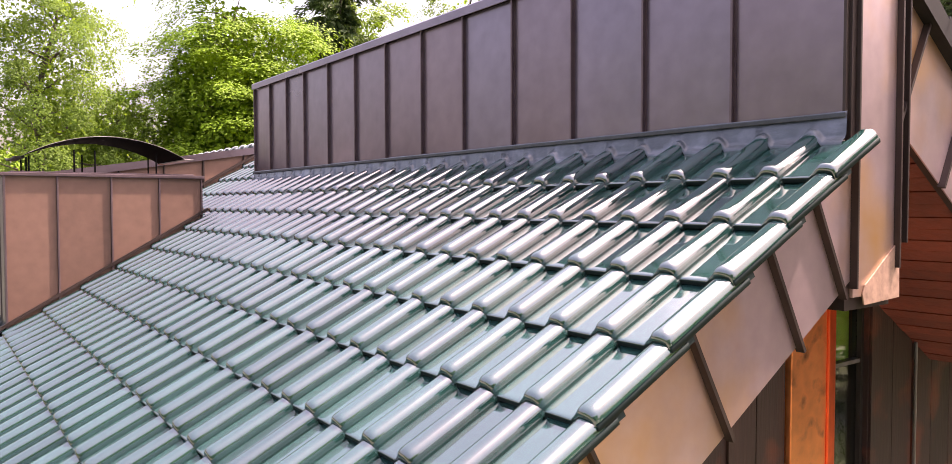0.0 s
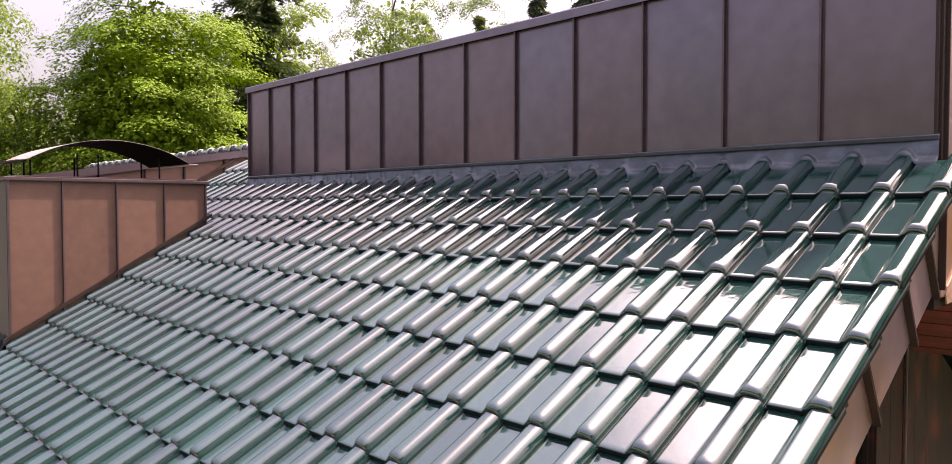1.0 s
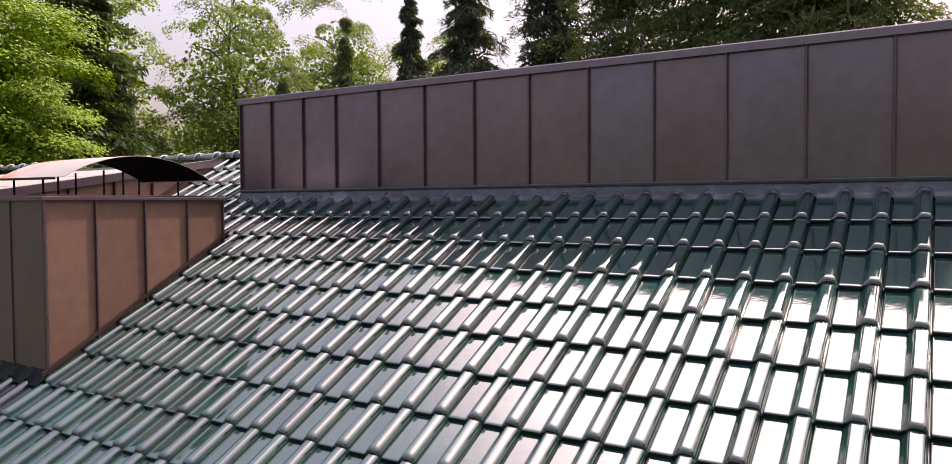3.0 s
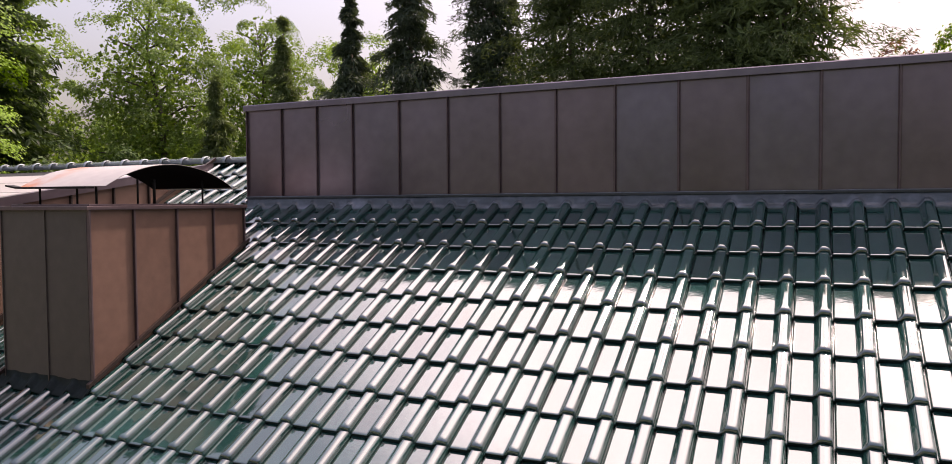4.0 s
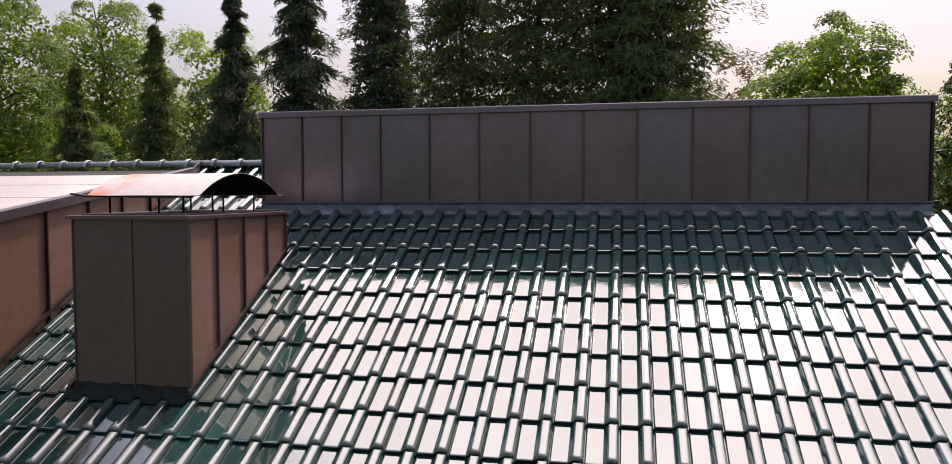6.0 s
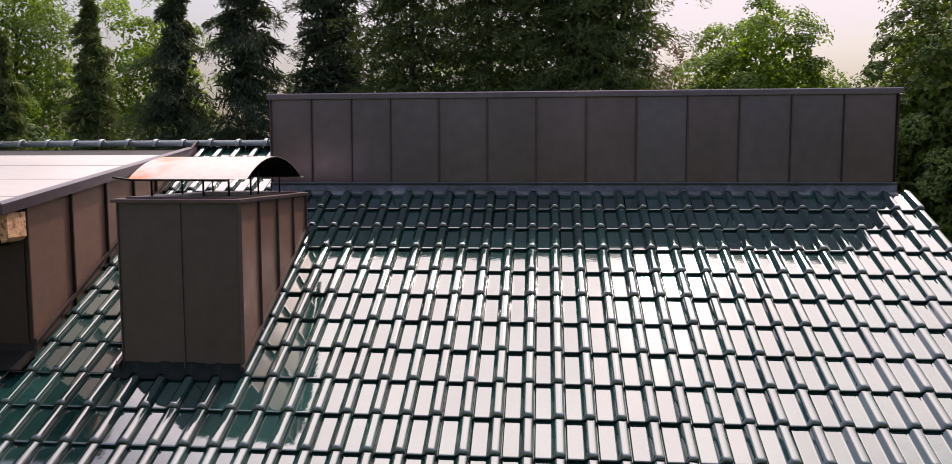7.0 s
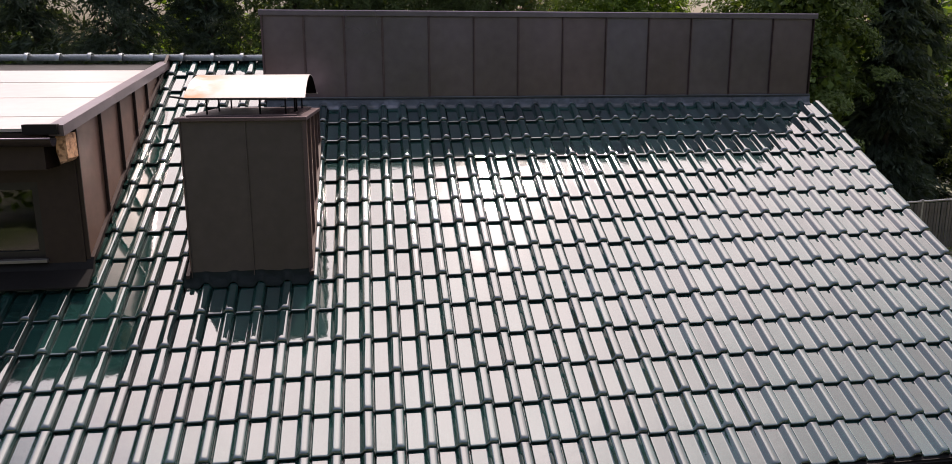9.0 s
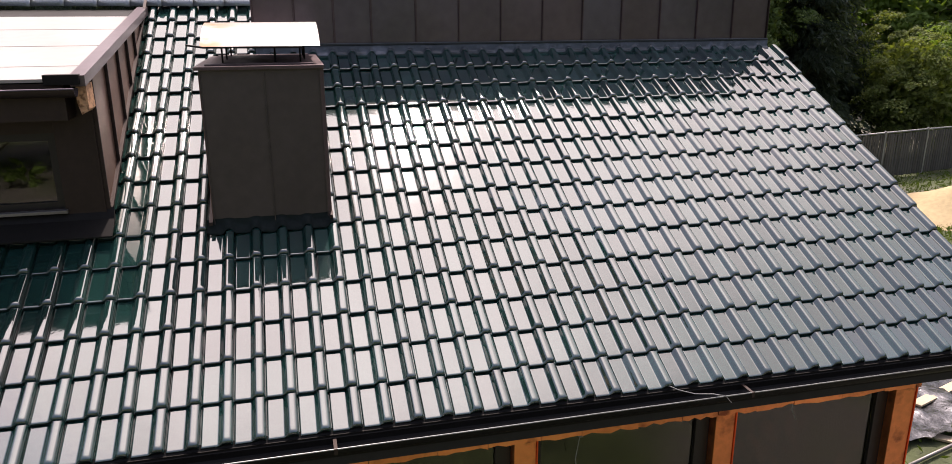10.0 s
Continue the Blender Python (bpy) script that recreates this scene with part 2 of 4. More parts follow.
# undergrowth leaf: the dimness under the wood is put into its colour
L_UNDER = leaf_material("shade_darkened_leaf", (0.045, 0.080, 0.022), 0.35)
L_DARK = leaf_material("spruce_needle", (0.052, 0.074, 0.050), 0.25, 0.3)
L_THUJA = leaf_material("cypress_spray", (0.080, 0.112, 0.044), 0.25, 0.35)
L_PINE = leaf_material("pine_needle", (0.042, 0.072, 0.026), 0.3, 0.45)
L_RED = leaf_material("copper_beech_leaf", (0.130, 0.050, 0.040), 0.4)

# ---- building helpers ----
def mesh_of(name, bm, mat):
    me = bpy.data.meshes.new(name)
    bm.to_mesh(me)
    bm.free()
    me.materials.append(mat)
    return me


def raw_mesh(name, verts, faces, mat, smooth=False):
    me = bpy.data.meshes.new(name)
    me.from_pydata(verts, [], faces)
    me.materials.append(mat)
    if smooth:
        me.shade_smooth()
    me.update()
    return me


def thing(name, base, label, category="", group="", kind=""):
    """An Empty at the base of a thing."""
    ob = new(name)
    ob.location = base
    ob.empty_display_size = 0.2
    return tagged(ob, label, category, group, kind)


def attach(ob, parent):
    ob.parent = parent
    ob.matrix_parent_inverse = Matrix() if parent.parent else Matrix.Translation(-Vector(parent.location))
    return ob


def part(name, bm, mat, parent, label=""):
    """One mesh, given in world places, under a thing or a part that itself lies unmoved."""
    data = mesh_of(name, bm, mat) if isinstance(bm, bmesh.types.BMesh) else bm
    ob = attach(new(name, data), parent)
    return tagged(ob, label)


def solid(name, bm, mat, label, category="", kind="structure"):
    data = mesh_of(name, bm, mat) if isinstance(bm, bmesh.types.BMesh) else bm
    return tagged(new(name, data), label, category, "", kind)


def box(x0, x1, y0, y1, z0, z1, bevel=0.0, bm=None, turn=None):
    """A box, with softened edges if bevel is given; adds to bm."""
    one = bmesh.new()
    bmesh.ops.create_cube(one, size=1, matrix=Matrix.Translation(((x0 + x1) / 2, (y0 + y1) / 2, (z0 + z1) / 2)) @ Matrix.Diagonal((x1 - x0, y1 - y0, z1 - z0, 1)))
    if bevel:
        bmesh.ops.bevel(one, geom=one.edges[:], offset=bevel, segments=2, profile=0.6, affect='EDGES')
    if turn is not None:
        bmesh.ops.transform(one, matrix=turn, verts=one.verts[:])
    if bm is None:
        return one
    me = bpy.data.meshes.new("tmp")
    one.to_mesh(me)
    one.free()
    bm.from_mesh(me)
    bpy.data.meshes.remove(me)
    return bm


def prism(outline, a, b, axis):
    """A solid with that outline (two coordinates), from a to b along axis x, y or z."""
    bm = bmesh.new()
    put = {"x": lambda p, h: (h, p[0], p[1]), "y": lambda p, h: (p[0], h, p[1]), "z": lambda p, h: (p[0], p[1], h)}[axis]
    lo = [bm.verts.new(put(p, a)) for p in outline]
    hi = [bm.verts.new(put(p, b)) for p in outline]
    n = len(outline)
    bm.faces.new(lo)
    bm.faces.new(hi[::-1])
    for k in range(n):
        bm.faces.new((lo[k], lo[(k + 1) % n], hi[(k + 1) % n], hi[k]))
    bmesh.ops.recalc_face_normals(bm, faces=bm.faces[:])
    return bm


def tube(points, radius, sides=6):
    """A round rod along a line of points."""
    bm = bmesh.new()
    rings = []
    for k, p in enumerate(points):
        p = Vector(p)
        d = (Vector(points[min(k + 1, len(points) - 1)]) - Vector(points[max(k - 1, 0)])).normalized()
        u = d.orthogonal().normalized()
        w = d.cross(u)
        r = radius[k] if isinstance(radius, (list, tuple)) else radius
        rings.append([bm.verts.new(p + r * (math.cos(a) * u + math.sin(a) * w)) for a in (2 * math.pi * q / sides for q in range(sides))])
    for r0, r1 in zip(rings, rings[1:]):
        for q in range(sides):
            bm.faces.new((r0[q], r0[(q + 1) % sides], r1[(q + 1) % sides], r1[q])).smooth = True
    bm.faces.new(rings[0][::-1])
    bm.faces.new(rings[-1])
    bmesh.ops.recalc_face_normals(bm, faces=bm.faces[:])
    return bm


def bulged(x0, x1, y0, y1, z0, z1, face, depth=0.003, n=6):
    """A thin metal panel whose wide face ("-y" or "+x") is very slightly dished, as sheet is."""
    verts, faces = [], []
    for a in range(n + 1):
        for c in range(n + 1):
            s, t = a / n, c / n
            d = depth * math.sin(math.pi * s) * math.sin(math.pi * t)
            if face == "-y":
                verts.append((x0 + (x1 - x0) * s, y0 - d, z0 + (z1 - z0) * t))
            else:
                verts.append((x1 + d, y0 + (y1 - y0) * s, z0 + (z1 - z0) * t))
    for a in range(n):
        for c in range(n):
            k = a * (n + 1) + c
            q = (k, k + n + 1, k + n + 2, k + 1)
            faces.append(q)
    base = len(verts)
    edge = [a * (n + 1) for a in range(n + 1)] + [n * (n + 1) + c for c in range(1, n + 1)] + [a * (n + 1) + n for a in range(n - 1, -1, -1)] + list(range(n - 1, 0, -1))
    for k in edge:
        v = verts[k]
        verts.append((v[0], y1, v[2]) if face == "-y" else (x0, v[1], v[2]))
    m = len(edge)
    for k in range(m):
        faces.append((edge[k], base + k, base + (k + 1) % m, edge[(k + 1) % m]))
    return verts, faces


# ---- the house: sizes ----
PITCH = radians(30)
KX, TW = 0.092, 0.2103            # first roll and tile width
KY, KZ, DY, DZ = -0.350, -0.210, 0.2828, 0.1633   # first course's nose and step from course to course
GROUND = -4.9
X_GABLE = -0.90
TAN = math.tan(PITCH)


def roof_z(y, lift=0.0):
    """Height of the pans' mean plane, plus a lift square to it."""
    return KZ - 0.046 + (y - KY) * TAN + lift / math.cos(PITCH)


RIDGE_Y = 0.80

# ---- ground ----
def ground_sheet():
    verts, faces = [], []
    n = 60
    xs = [math.copysign(abs(s) ** 2.2 * 400, s) for s in np.linspace(-1, 1, n + 1)]
    for x in xs:
        for y in xs:
            far = max(0.0, min(1.0, (math.hypot(x, y) - 12) / 20))
            verts.append((x, y, GROUND + far * 0.25 * noise.noise((x * 0.08, y * 0.08, 0))))
    for a in range(n):
        for c in range(n):
            k = a * (n + 1) + c
            faces.append((k, k + n + 1, k + n + 2, k + 1))
    solid("ground", raw_mesh("ground", verts, faces, M_GRASS, True), M_GRASS, "uneven green lawn with bare earth patches round the house", "ground")


ground_sheet()

# ---- main roof: slab, walls and rooms below ----
roof = solid("roof", prism([(-4.02, roof_z(-4.02, -0.06)), (0.0, roof_z(0, -0.06)), (0.0, roof_z(0.0, -0.22)), (-4.02, roof_z(-4.02, -0.22))], -14.0, -0.055, "x"),
             M_UNDER, "pitched roof of glossy dark green glazed tiles", "roof")
part("upper_deck", prism([(0.0, roof_z(0.0, -0.06)), (RIDGE_Y, roof_z(RIDGE_Y, -0.06)), (RIDGE_Y, roof_z(RIDGE_Y, -0.22)), (0.0, roof_z(0.0, -0.22))], -14.0, -6.19, "x"), M_UNDER, roof)
# rear slopes: high one behind the raised wall, low one behind the ridge
HIGH = 0.87
solid("roof_rear_high", prism([(0.02, HIGH), (6.0, HIGH - 6 * TAN), (6.0, HIGH - 6 * TAN - 0.2), (0.02, HIGH - 0.2)], -6.18, -0.05, "x"), M_TILE,
      "rear roof slope falling away behind the raised metal wall", "roof")
solid("roof_rear_low", prism([(RIDGE_Y, roof_z(RIDGE_Y, -0.06)), (6.0, roof_z(RIDGE_Y, -0.06) - 5.2 * TAN), (6.0, roof_z(RIDGE_Y, -0.06) - 5.2 * TAN - 0.2), (RIDGE_Y, roof_z(RIDGE_Y, -0.3))], -14.0, -6.2, "x"),
      M_TILE, "lower rear roof slope behind the tiled ridge", "roof")
solid("floor", box(-13.8, X_GABLE - 0.05, -3.75, 5.8, GROUND - 0.05, GROUND + 0.06), M_PLASTER, "plain floor slab inside the house", "floor")
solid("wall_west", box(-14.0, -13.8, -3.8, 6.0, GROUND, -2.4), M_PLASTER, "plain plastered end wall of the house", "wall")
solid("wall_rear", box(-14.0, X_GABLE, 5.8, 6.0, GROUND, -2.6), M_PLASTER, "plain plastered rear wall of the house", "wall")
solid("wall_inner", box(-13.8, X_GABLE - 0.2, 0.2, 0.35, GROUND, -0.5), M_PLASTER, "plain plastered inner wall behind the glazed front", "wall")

# ---- raised wall above the roof ----
SEAMS = [-6.19, -5.762, -5.345, -4.94, -4.443, -3.952, -3.460, -2.960, -2.468, -1.974, -1.476, -0.985, -0.494, -0.004]
TOP = 0.898


ROLL = [(-0.168, 0.003), (-0.058, 0.0), (-0.042, 0.012), (-0.022, 0.034), (0, 0.041), (0.02, 0.036), (0.036, 0.020), (0.0423, 0.006)]


def roll_height(x):
    """Height of the tiles' wave at x."""
    u = ((x - KX + 0.168) % TW) - 0.168
    return float(np.interp(u, [p[0] for p in ROLL], [p[1] for p in ROLL]))


def draped_sheet(name, x0, x1, rows, mat):
    """Soft metal dressed over the tiles: rows of (y, share of the wave, lift), from the top down."""
    verts, faces = [], []
    n, m = int((x1 - x0) / (TW / 16)), len(rows)
    for k in range(n + 1):
        x = x0 + (x1 - x0) * k / n
        w = roll_height(x)
        for y, mix, up in rows:
            y2 = y + (0.012 * noise.noise((x * 5, 2, 0)) if mix > 0.8 else 0)
            verts.append((x, y2, roof_z(y2, w * mix + up + 0.004 * noise.noise((x * 11, y * 30, 6)))))
    for k in range(n):
        for q in range(m - 1):
            a = k * m + q
            faces.append((a, a + m, a + m + 1, a + 1))
    return raw_mesh(name, verts, faces, mat, True)


def raised_wall():
    wall = solid("wall_north", box(-6.185, -0.006, 0.006, 0.36, -0.75, TOP - 0.02), M_DARK, "tall raised wall clad in brown standing seam copper", "wall")
    for a, c in zip(SEAMS, SEAMS[1:]):
        v, f = bulged(a + 0.012, c - 0.012, 0.0, 0.006, -0.03, TOP - 0.042, "-y", random.uniform(0.002, 0.007))
        part("panel", raw_mesh("panel", v, f, M_BROWN, False), M_BROWN, wall)
    for x in SEAMS:
        bm = box(x - 0.006, x + 0.006, -0.024, 0.004, -0.03, TOP - 0.044, 0.002)
        box(x - 0.013, x + 0.013, -0.004, 0.003, -0.03, TOP - 0.044, 0, bm)
        part("seam", bm, M_DARK if x > -0.1 else M_SEAM, wall)
    bm = prism([(-0.034, TOP - 0.046), (-0.034, TOP + 0.004), (-0.028, TOP + 0.012), (0.40, TOP + 0.02), (0.40, TOP - 0.05), (0.39, TOP - 0.05), (0.39, TOP), (-0.024, TOP - 0.004), (-0.026, TOP - 0.046)], -6.215, 0.030, "x")
    part("coping", bm, M_BROWN, wall, "folded brown copper coping strip")
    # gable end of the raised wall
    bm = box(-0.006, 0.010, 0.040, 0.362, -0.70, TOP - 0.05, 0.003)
    part("end_panel", bm, M_VERGE, wall, "copper end panel, sky sheen put into its pale colour")
    bm = box(-0.03, 0.034, 0.361, 0.374, -0.60, TOP - 0.05, 0.002)
    box(-0.03, 0.010, 0.374, 0.424, -0.50, TOP - 0.05, 0.002, bm)
    box(0.0, 0.034, 0.422, 0.434, -0.50, TOP - 0.05, 0.002, bm)
    part("end_seam", bm, M_DARK, wall)
    bm = box(-0.006, 0.014, -0.003, 0.034, -0.10, TOP - 0.05, 0.002)
    box(-0.006, 0.030, 0.030, 0.042, -0.665, TOP - 0.05, 0.002, bm)
    part("corner_seam", bm, M_DARK, wall, "dark folded seam at the corner")
    bm = prism([(0.10, -0.69), (0.115, -0.733), (0.402, -0.722), (0.395, -0.503), (0.375, -0.50), (0.15, -0.64), (0.12, -0.655)], 0.011, 0.017, "x")
    part("copper_patch", bm, M_BARE, wall, "bare copper offcut patch, unfinished")
    # dark strip added to draw the shadow gap below the cladding
    part("gap_shade_strip", box(-6.2, 0.010, -0.038, -0.026, -0.018, 0.001, 0.003), M_GAPSHADE, wall, "dark strip standing in for the shadow gap under the wall")
    # lead strip dressed down over the first course
    verts, faces = [], []
    step = TW / 18
    cols = int(6.20 / step)
    for k in range(cols + 1):
        x = 0.012 - k * step
        w = roll_height(x)
        low = 0.066 + 0.008 * noise.noise((x * 3.1, 0, 0)) + 0.006 * noise.noise((x * 17, 3, 0))
        top = 0.006 + 0.004 * noise.noise((x * 2.3, 5, 0))
        rows = [(-0.026, top), (-0.030, top - 0.004)]
        for yy, mix, up in ((-0.034, 0.66, 0.022), (-0.044, 0.90, 0.013), (-0.058, 0.98, 0.008), (-low, 1.0, 0.006), (-low - 0.001, 1.0, -0.004)):
            dent = 0.005 * noise.noise((x * 13, yy * 40, 1)) + 0.003 * noise.noise((x * 41, yy * 70, 2))
            rows.append((yy, roof_z(yy, w * mix + up - 0.0866 * (yy - KY) + (dent if up > 0 else 0))))
        verts += [(x, yy, zz) for yy, zz in rows]
    for k in range(cols):
        for q in range(6):
            a = k * 7 + q
            faces.append((a, a + 1, a + 8, a + 7))
    part("lead_flashing", raw_mesh("lead_flashing", verts, faces, M_LEAD, True), M_LEAD, wall, "crumpled grey lead strip dressed over the tiles")
    return wall


raised_wall()


# ---- cladding under the verges ----
def slope_point(s, d, back):
    """Along the slope from the wall's foot (s) and square below it (d); back: the rear slope."""
    if back:
        return (s * math.cos(PITCH) - d * math.sin(PITCH), HIGH - 0.06 - s * math.sin(PITCH) - d * math.cos(PITCH))
    return (-s * math.cos(PITCH) + d * math.sin(PITCH), roof_z(0, -0.03) - s * math.sin(PITCH) - d * math.cos(PITCH))


def verge_cladding(name, back, cuts, depth, x, label):
    first = cuts[1] if back else cuts[0]
    base = solid(name, prism([slope_point(first, 0.0, back), slope_point(cuts[-1], 0.0, back), slope_point(cuts[-1], depth - 0.02, back), slope_point(first, depth - 0.02, back)], x - 0.05, x - 0.008, "x"), M_DARK, label, "cladding")
    for a, c in zip(cuts, cuts[1:]):
        g = 0.006
        o = [slope_point(a + g, 0.0, back), slope_point(c - g, 0.0, back), slope_point(c - g, depth, back), slope_point(a + g, depth, back)]
        if back and a == cuts[0]:      # first sheet is cut plumb against the raised wall
            o = [(0.33, o[1][1] + (o[1][0] - 0.33) * TAN), o[1], o[2], (0.33, o[2][1] + (o[2][0] - 0.33) * TAN)]
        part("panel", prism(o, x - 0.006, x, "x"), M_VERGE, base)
    for a in cuts[1:-1]:
        o = [slope_point(a - 0.007, 0.005, back), slope_point(a + 0.007, 0.005, back), slope_point(a + 0.007, depth + 0.018, back), slope_point(a - 0.007, depth + 0.018, back)]
        part("seam", prism(o, x - 0.004, x + 0.028, "x"), M_DARK, base)
    return base


verge_cladding("fascia_front", False, [0.02, 0.335, 0.665, 1.142, 1.648, 2.14, 2.63, 3.12, 3.61, 4.10, 4.58], 0.49, 0.001, "copper sheet cladding hung below the front verge")
verge_cladding("fascia_rear", True, [0.10, 0.74, 1.23, 1.72, 2.21, 2.70, 3.4], 0.52, -0.002, "copper sheet cladding hung below the rear verge")
# rear verge tiles seen edge on
bm = bmesh.new()
for k in range(14):
    s = 0.50 + k * 0.3265
    o = [slope_point(s, -0.075, True), slope_point(s + 0.33, -0.055, True), slope_point(s + 0.33, 0.03, True), slope_point(s, 0.03, True)]
    one = prism(o, -0.05, 0.05, "x")
    me = bpy.data.meshes.new("t")
    one.to_mesh(me)
    one.free()
    bm.from_mesh(me)
    bpy.data.meshes.remove(me)
solid("verge_rear", bm, M_BLACK, "dark green verge tiles of the rear slope, edge on", "roof")


# ---- gable wall under the overhang ----
def gable_wall():
    x = X_GABLE
    wall = solid("wall_east", prism([(-3.7, GROUND), (1.55, GROUND), (1.55, -0.69), (0.37, -0.01), (0.37, -0.75), (0.2, -0.75), (-3.7, roof_z(-3.7, -0.3))], x - 0.2, x, "x"), M_DARKWOOD, "gable wall clad in worn dark red wood", "wall")
    bm = prism([(2.06, GROUND), (5.8, GROUND), (5.8, HIGH - 5.8 * TAN - 0.3), (2.06, HIGH - 2.06 * TAN - 0.3)], x - 0.2, x, "x")
    part("rear_bay", bm, M_DARKWOOD, wall)
    part("header", box(x - 0.2, x, 1.55, 2.06, -0.95, -0.5), M_DARKWOOD, wall)
    # upright boards
    for k, (a, c) in enumerate(((0.55, 0.80), (0.80, 1.08), (2.07, 2.36), (2.36, 2.64), (2.66, 2.95), (2.95, 3.25), (3.25, 3.55))):
        part("board", box(x, x + 0.018, a + 0.004, c - 0.004, GROUND, -0.96, 0.003), M_DARKWOOD, wall)
    # sloping soffit of red boards under the rear overhang
    for k in range(24):
        s0 = 0.73 + k * 0.122
        o = [slope_point(s0 + 0.004, 0.47, True), slope_point(s0 + 0.118, 0.47, True), slope_point(s0 + 0.118, 0.490 + 0.003 * (k % 2), True), slope_point(s0 + 0.004, 0.490 + 0.003 * (k % 2), True)]
        part("soffit_board", prism(o, x, -0.055, "x"), M_REDWOOD, wall)
    o = [slope_point(0.72, 0.462, True), slope_point(3.7, 0.462, True), slope_point(3.7, 0.469, True), slope_point(0.72, 0.469, True)]
    part("soffit_backing", prism(o, x, -0.055, "x"), M_UNDER, wall)
    part("ledge", box(x, x + 0.045, 2.0, 4.4, -0.955, -0.905, 0.004), M_DARK, wall, "dark metal ledge below the planks")
    part("conduit", tube([(x + 0.035, 2.655, GROUND), (x + 0.035, 2.655, -1.0), (x + 0.035, 2.60, -0.9), (x + 0.035, 2.5, -0.86)], 0.012), M_GALV, wall, "thin grey conduit pipe")
    part("corner_post", box(x - 0.02, x + 0.05, 1.085, 1.46, GROUND, -0.85, 0.006), M_RAW, wall, "bright copper clad corner post")
    part("post_edge", box(x + 0.0, x + 0.062, 1.46, 1.545, GROUND, -0.85, 0.01), M_REDCOPPER, wall, "folded red copper edge")
    win = tagged(thing("window_1", (x, 1.8, -2.5), "tall dark window in the gable wall", "window", "", "structure"))
    part("window_frame", box(x - 0.1, x - 0.03, 1.55, 1.58, GROUND, -0.95), M_FRAME, win)
    part("window_frame", box(x - 0.1, x - 0.03, 2.03, 2.06, GROUND, -0.95), M_FRAME, win)
    part("transom", box(x - 0.09, x - 0.035, 1.58, 2.03, -1.36, -1.335), M_SILL, win, "pale glazing bar")
    # added sheet: its green stands in for greenery mirrored in the upper pane
    green_sheet = part("green_sheet", box(x - 0.125, x - 0.119, 1.585, 2.025, -1.345, -0.93), M_MIRRORED_GREEN, win, "added green sheet standing in for greenery reflected in the pane")
    for z0, z1 in ((GROUND, -1.36), (-1.335, -0.95)):
        p = part("pane", box(x - 0.075, x - 0.06, 1.58, 2.03, z0, z1), M_GLASS, win)
        p.visible_shadow = False


gable_wall()


# ---- glazed front under the eave ----
POSTS = [-12.65, -11.0, -9.32, -7.66, -6.01, -4.36, -2.70, -1.00]


def glazed_front():
    y = -3.86
    for k, x in enumerate(POSTS):
        w = 0.085 if k < 7 else 0.10
        post = thing("copper_post", (x, y, GROUND), "copper clad timber post holding the glazed front", "post", "posts of the glazed front")
        part("casing", box(x - w, x + w, y - 0.06, y + 0.14, GROUND, -2.62, 0.006), M_RAW, post)
        part("edge_strip", box(x + w, x + w + 0.012, y - 0.07, y + 0.10, GROUND, -2.62, 0.003), M_REDCOPPER, post, "folded red copper edge strip")
    lin = thing("copper_lintel", (-6, y, -2.6), "ragged bright copper strip below the gutter", "lintel")
    x = -13.0
    part("backing", box(-13.2, -0.92, y - 0.09, y + 0.12, -2.67, -2.56), M_DARK, lin)
    while x < -0.95:
        ln = random.uniform(0.28, 0.5)
        e = min(x + ln, -0.9)
        lo = [(e - (e - x) * q / 6, -2.685 - random.uniform(0.0, 0.03)) for q in range(7)]
        o = [(x, -2.56), (e - 0.004, -2.56)] + [(min(p[0], e - 0.004), p[1]) for p in lo]
        part("strip", prism(o, y - 0.105 - random.uniform(0, 0.006), y - 0.095, "y"), M_RAW, lin)
        x = e
    for k, (a, c) in enumerate(zip(POSTS, POSTS[1:])):
        win = thing("window_%d" % (k + 2), ((a + c) / 2, y, GROUND), "large dark window between copper posts, reflecting greenery", "window", "", "structure")
        x0, x1 = a + 0.10, c - 0.09
        part("window_frame", box(x0, x0 + 0.05, y + 0.02, y + 0.09, GROUND, -2.66, 0.004), M_FRAME, win)
        part("window_frame", box(x1 - 0.12, x1, y + 0.02, y + 0.09, GROUND, -2.66, 0.004), M_FRAME, win)
        part("window_sill", box(x0, x1, y - 0.02, y + 0.1, GROUND, GROUND + 0.12, 0.004), M_FRAME, win)
        p = part("pane", box(x0 + 0.05, x1 - 0.12, y + 0.05, y + 0.062, GROUND + 0.12, -2.66), M_COATED, win)
        p.visible_shadow = False


glazed_front()


